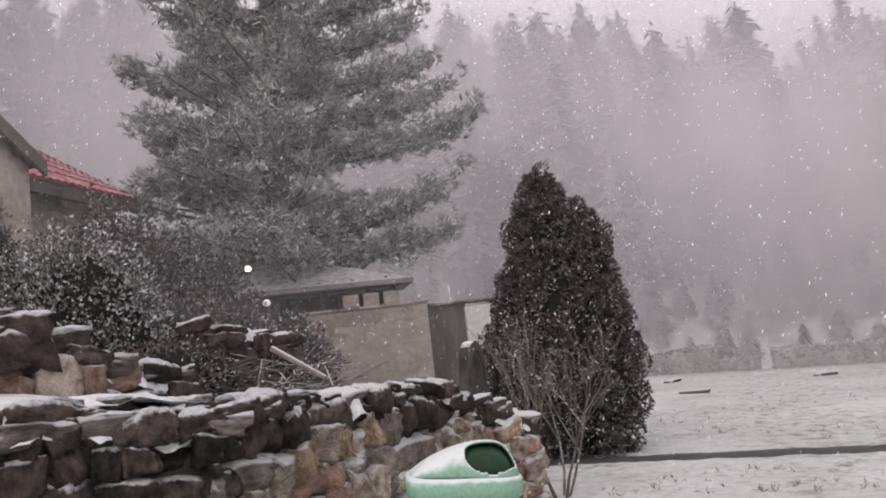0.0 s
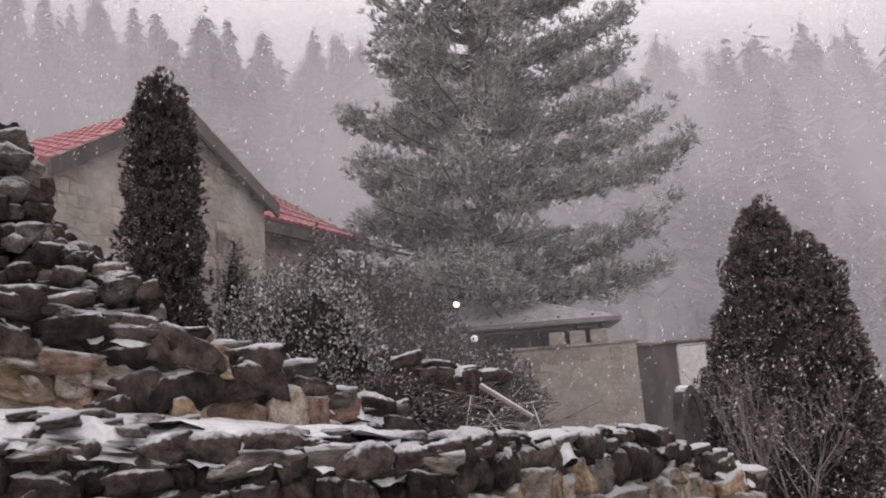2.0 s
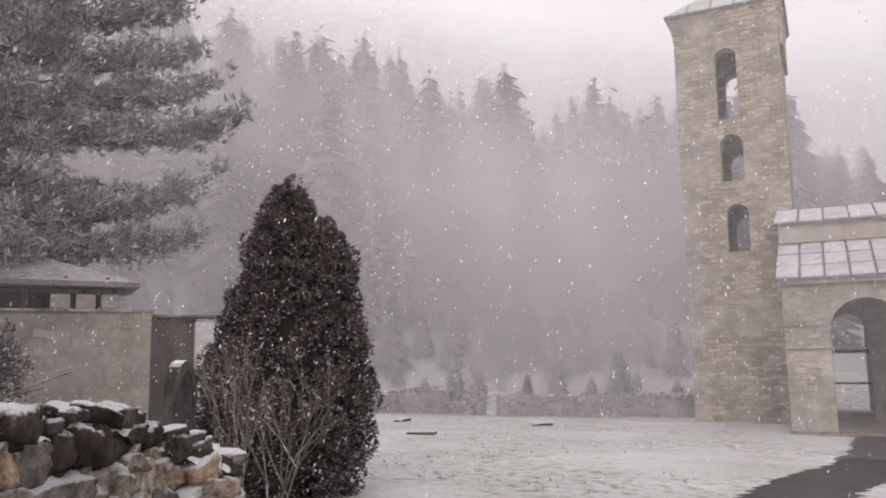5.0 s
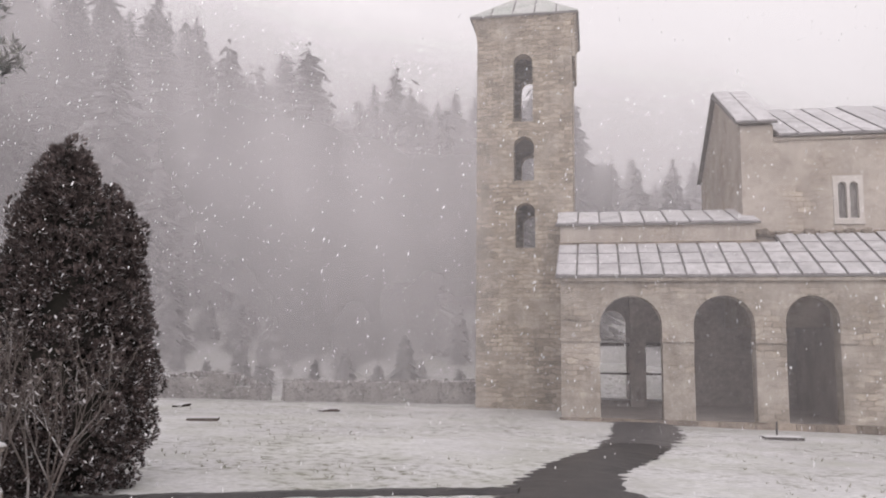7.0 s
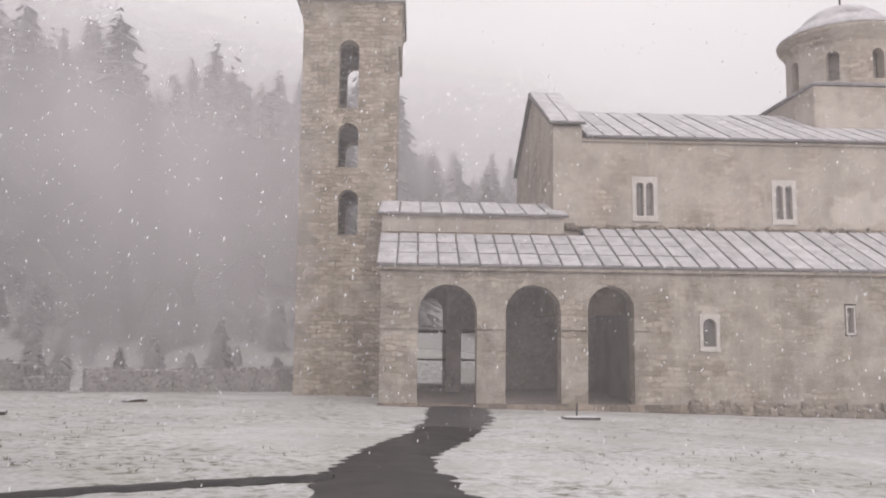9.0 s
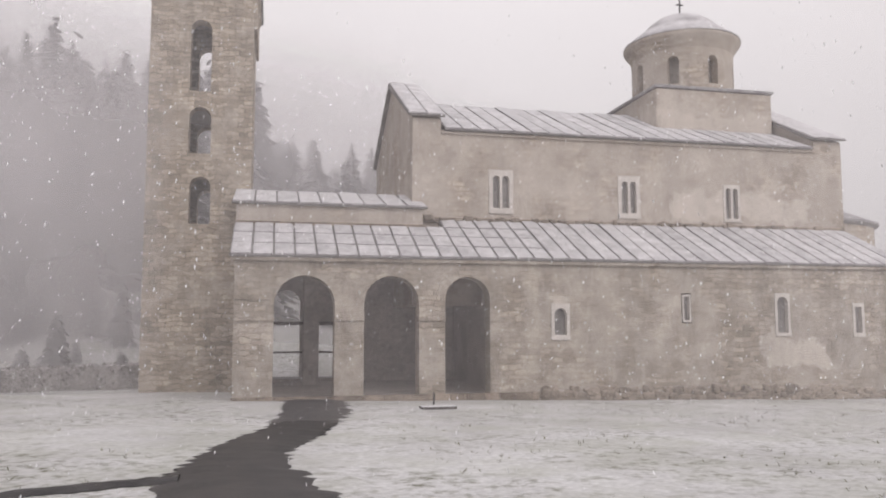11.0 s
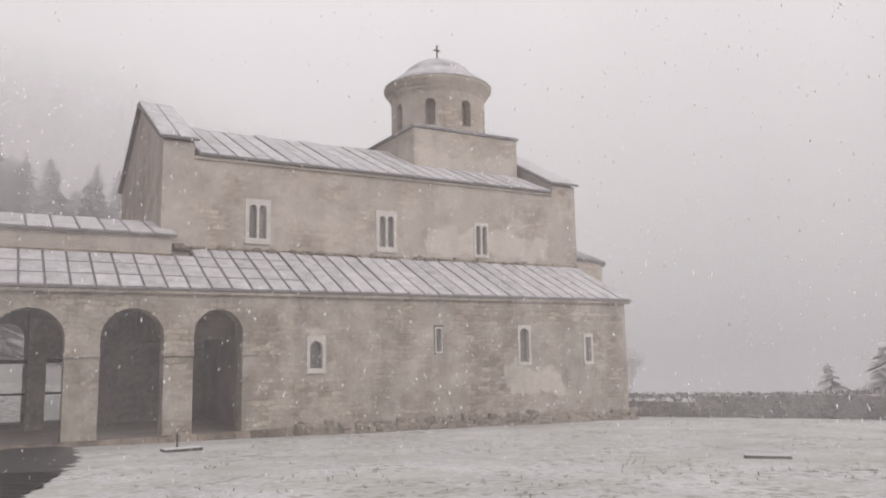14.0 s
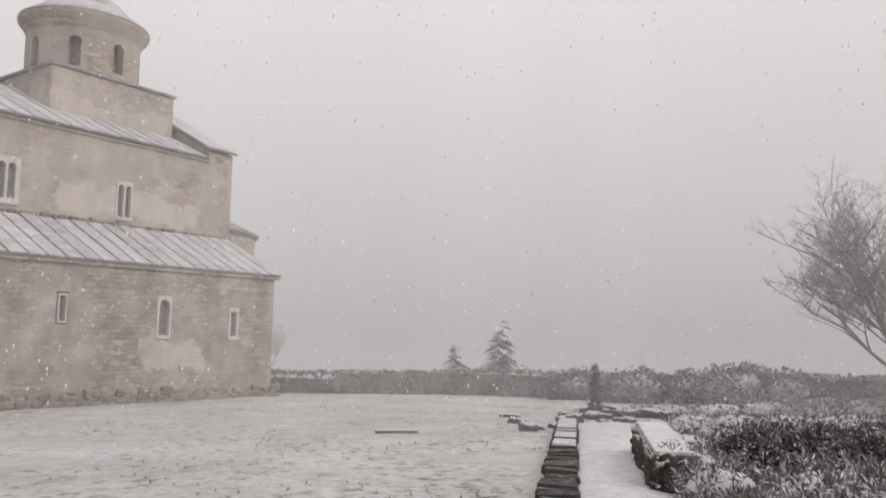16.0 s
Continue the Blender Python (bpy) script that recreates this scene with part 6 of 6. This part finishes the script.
# ---- stones, slab and kerb on the far side of the yard ----
M_kerb = mat("wet_kerb_stone", (0.05, 0.046, 0.043), (0.13, 0.12, 0.115), 4, 24, bump=0.9, vary=0.35, snow=0.5, snow_lo=1.05, snow_hi=1.4)
kerb = thing("kerb", "dark stone kerb with bars of lying snow", "kerb", CH)
rk = random.Random(9)
ka, kb_ = Vector((17.45, 9.1, 0)), Vector((5.5, 3.45, 0))
kd = (kb_ - ka).normalized()
kl = (kb_ - ka).length
s = 0.0
kang = math.degrees(math.atan2(kd.y, kd.x))
while s < kl:
    w = rk.uniform(0.22, 0.42)
    c = ka + kd * (s + w / 2)
    wx, wy = to_world(c.x, c.y)
    bm = boxm(-w / 2 + 0.02, w / 2 - 0.02, -0.23 + rk.uniform(-0.03, 0.03), 0.23 + rk.uniform(-0.03, 0.03), -0.15, 0.13 + rk.uniform(-0.03, 0.03), bevel=0.02)
    part("kerb_stone", bm, M_kerb, kerb, "", pose(c.x, c.y, yard(wx, wy), rk.uniform(-4, 4), rk.uniform(-4, 4), kang + rk.uniform(-4, 4)))
    if s < kl * 0.42 and rk.random() < 0.85:
        part("snow_bar", boxm(-w / 2 + 0.05, w / 2 - 0.06, -0.2, 0.2, 0.12, 0.165, bevel=0.018), M_snow, kerb, "", pose(c.x, c.y, yard(wx, wy), 0, 0, kang + rk.uniform(-6, 6)))
    s += w
sx0, sy0 = 9.82, -3.99
sx1, sy1 = 13.23, -5.19
sa = math.degrees(math.atan2(sy1 - sy0, sx1 - sx0))
sl = math.hypot(sx1 - sx0, sy1 - sy0)
slab = thing("stone_bench", "low rough stone bench with a flat snow-covered top", "bench", pose(sx0, sy0, yard(sx0, sy0), 0, 0.6, sa))
part("seat_slab", boxm(0, sl, -0.27, 0.27, 0.34, 0.44, bevel=0.02), M_slate, slab, "dark stone slab")
part("snow", boxm(0.03, sl - 0.02, -0.25, 0.25, 0.435, 0.475, bevel=0.02), M_snow, slab, "even snow on the slab")
for i in range(9):
    for j in (-1, 1):
        for k in range(2):
            ob = new("stone", rk.choice(MOSS))
            ob.parent = slab
            ob.matrix_basis = pose(0.2 + i * (sl - 0.4) / 8, j * 0.2, 0.08 + 0.2 * k, 0, 0, rk.uniform(-10, 10)) @ Matrix.Diagonal((0.48, 0.26, 0.24, 1))
for j in range(2):
    ob = new("stone", rk.choice(MOSS))
    ob.parent = slab
    ob.matrix_basis = pose(0.06, -0.14 + 0.28 * j, 0.18, 0, 0, 90) @ Matrix.Diagonal((0.34, 0.3, 0.42, 1))

# rubble of old foundations
rub = random.Random(15)
for i in range(34):
    az = rub.uniform(-128, -104.5)
    d = rub.uniform(17.5, 25)
    x, y = bearing(az, d, 0.84, 0.29)
    s = rub.uniform(0.2, 0.5)
    ob = new("rubble_stone", rub.choice(MOSS))
    ob.matrix_basis = pose(x, y, yard(x, y) + s * 0.1, 0, 0, rub.uniform(0, 180)) @ Matrix.Diagonal((s * 1.4, s, s * 0.6, 1))
    tagged(ob, "loose dark foundation stone capped with snow", "stone", "rubble stones")


def flat_board(u, v, w, d, ang, label, name="plank"):
    x, y = to_world(u, v)
    z = terrain(x, y)
    ob = part(name, boxm(-w / 2, w / 2, -d / 2, d / 2, 0.0, 0.075, bevel=0.01), M_slate if name != "plank" else M_wood, None, "", CH @ pose(0, 0, 0) @ Matrix.Translation((u, v, z)) @ pose(0, 0, 0, 0, 0, ang))
    tagged(ob, label, "board" if name == "plank" else "cover")
    return ob


flat_board(13.6, 11.2, 0.88, 0.4, -48, "weathered board lying flat on the snowy lawn")
flat_board(-9.9, 18.5, 0.75, 0.4, 20, "dark board lying on the snowy lawn")
flat_board(4.3, 21.6, 0.95, 0.5, 5, "dark ground hatch set in the lawn", "ground_hatch")
x, y = to_world(4.25, 21.95)
sp = thing("ground_spike", "short rusty stake beside the hatch", "stake", pose(x, y, yard(x, y)))
part("stake", cyl(bmesh.new(), (0, 0, -0.1), (0.02, 0, 0.42), 0.03, 0.02, 6), M_iron, sp)
for i, (u, v) in enumerate(((-8.5, 24), (-13, 23), (18.8, 11.5))):
    x, y = to_world(u, v)
    ob = new("lawn_stone", MOSS[i])
    ob.matrix_basis = pose(x, y, yard(x, y) + 0.02, 0, 0, i * 40) @ Matrix.Diagonal((0.5, 0.3, 0.14, 1))
    tagged(ob, "small dark stone showing through the snow", "stone", "stones in the lawn")

# grass tufts that stick out of the thin snow
rg = np.random.default_rng(81)
n = 2600
a, r = rg.uniform(radians(-132), radians(2), n), 7.5 + 19 * rg.uniform(0, 1, n) ** 1.4
gx, gy = -np.sin(a) * r, np.cos(a) * r
ok = []
for x, y in zip(gx, gy):
    u, v = to_church(x, y)
    on_path = -1.9 < u < 2.1 and v < 25 or v > 24.6 and u > -1.6 or noise.noise((x * 0.35, y * 0.35, 2)) < -0.02
    if not on_path:
        ok.append((x, y, terrain(x, y) + 0.0))
v, f = blades(np.array(ok), np.tile([0.1, 0, 0.6], (len(ok), 1)), 0.075, 0.012, 4, 0.6, rg)
M_grass = mat("winter_grass", (0.20, 0.20, 0.14), (0.34, 0.33, 0.26), 1, 6, bump=0.0, vary=0.3, island=True)
tagged(part("grass_tufts", np_mesh("grass_tufts", v, f), M_grass), "short winter grass poking through thin snow", "grass", kind="stuff")

# snow in the air
rf = np.random.default_rng(91)
n = 25000
a, r = rf.uniform(radians(-138), radians(52), n), 5.0 + 18 * rf.uniform(0, 1, n) ** 0.8
c = np.stack([-np.sin(a) * r, np.cos(a) * r, 0.9 + (1.6 + r * 0.62) * rf.uniform(0, 1, n)], 1)
v, f = blades(c, np.tile([-0.25, -0.05, -1.0], (n, 1)), 0.034, 0.011, 1, 0.2, rf)
tagged(part("falling_snow", np_mesh("falling_snow", v, f), M_flake), "snowflakes drifting down through the cold air", "snow", kind="stuff")
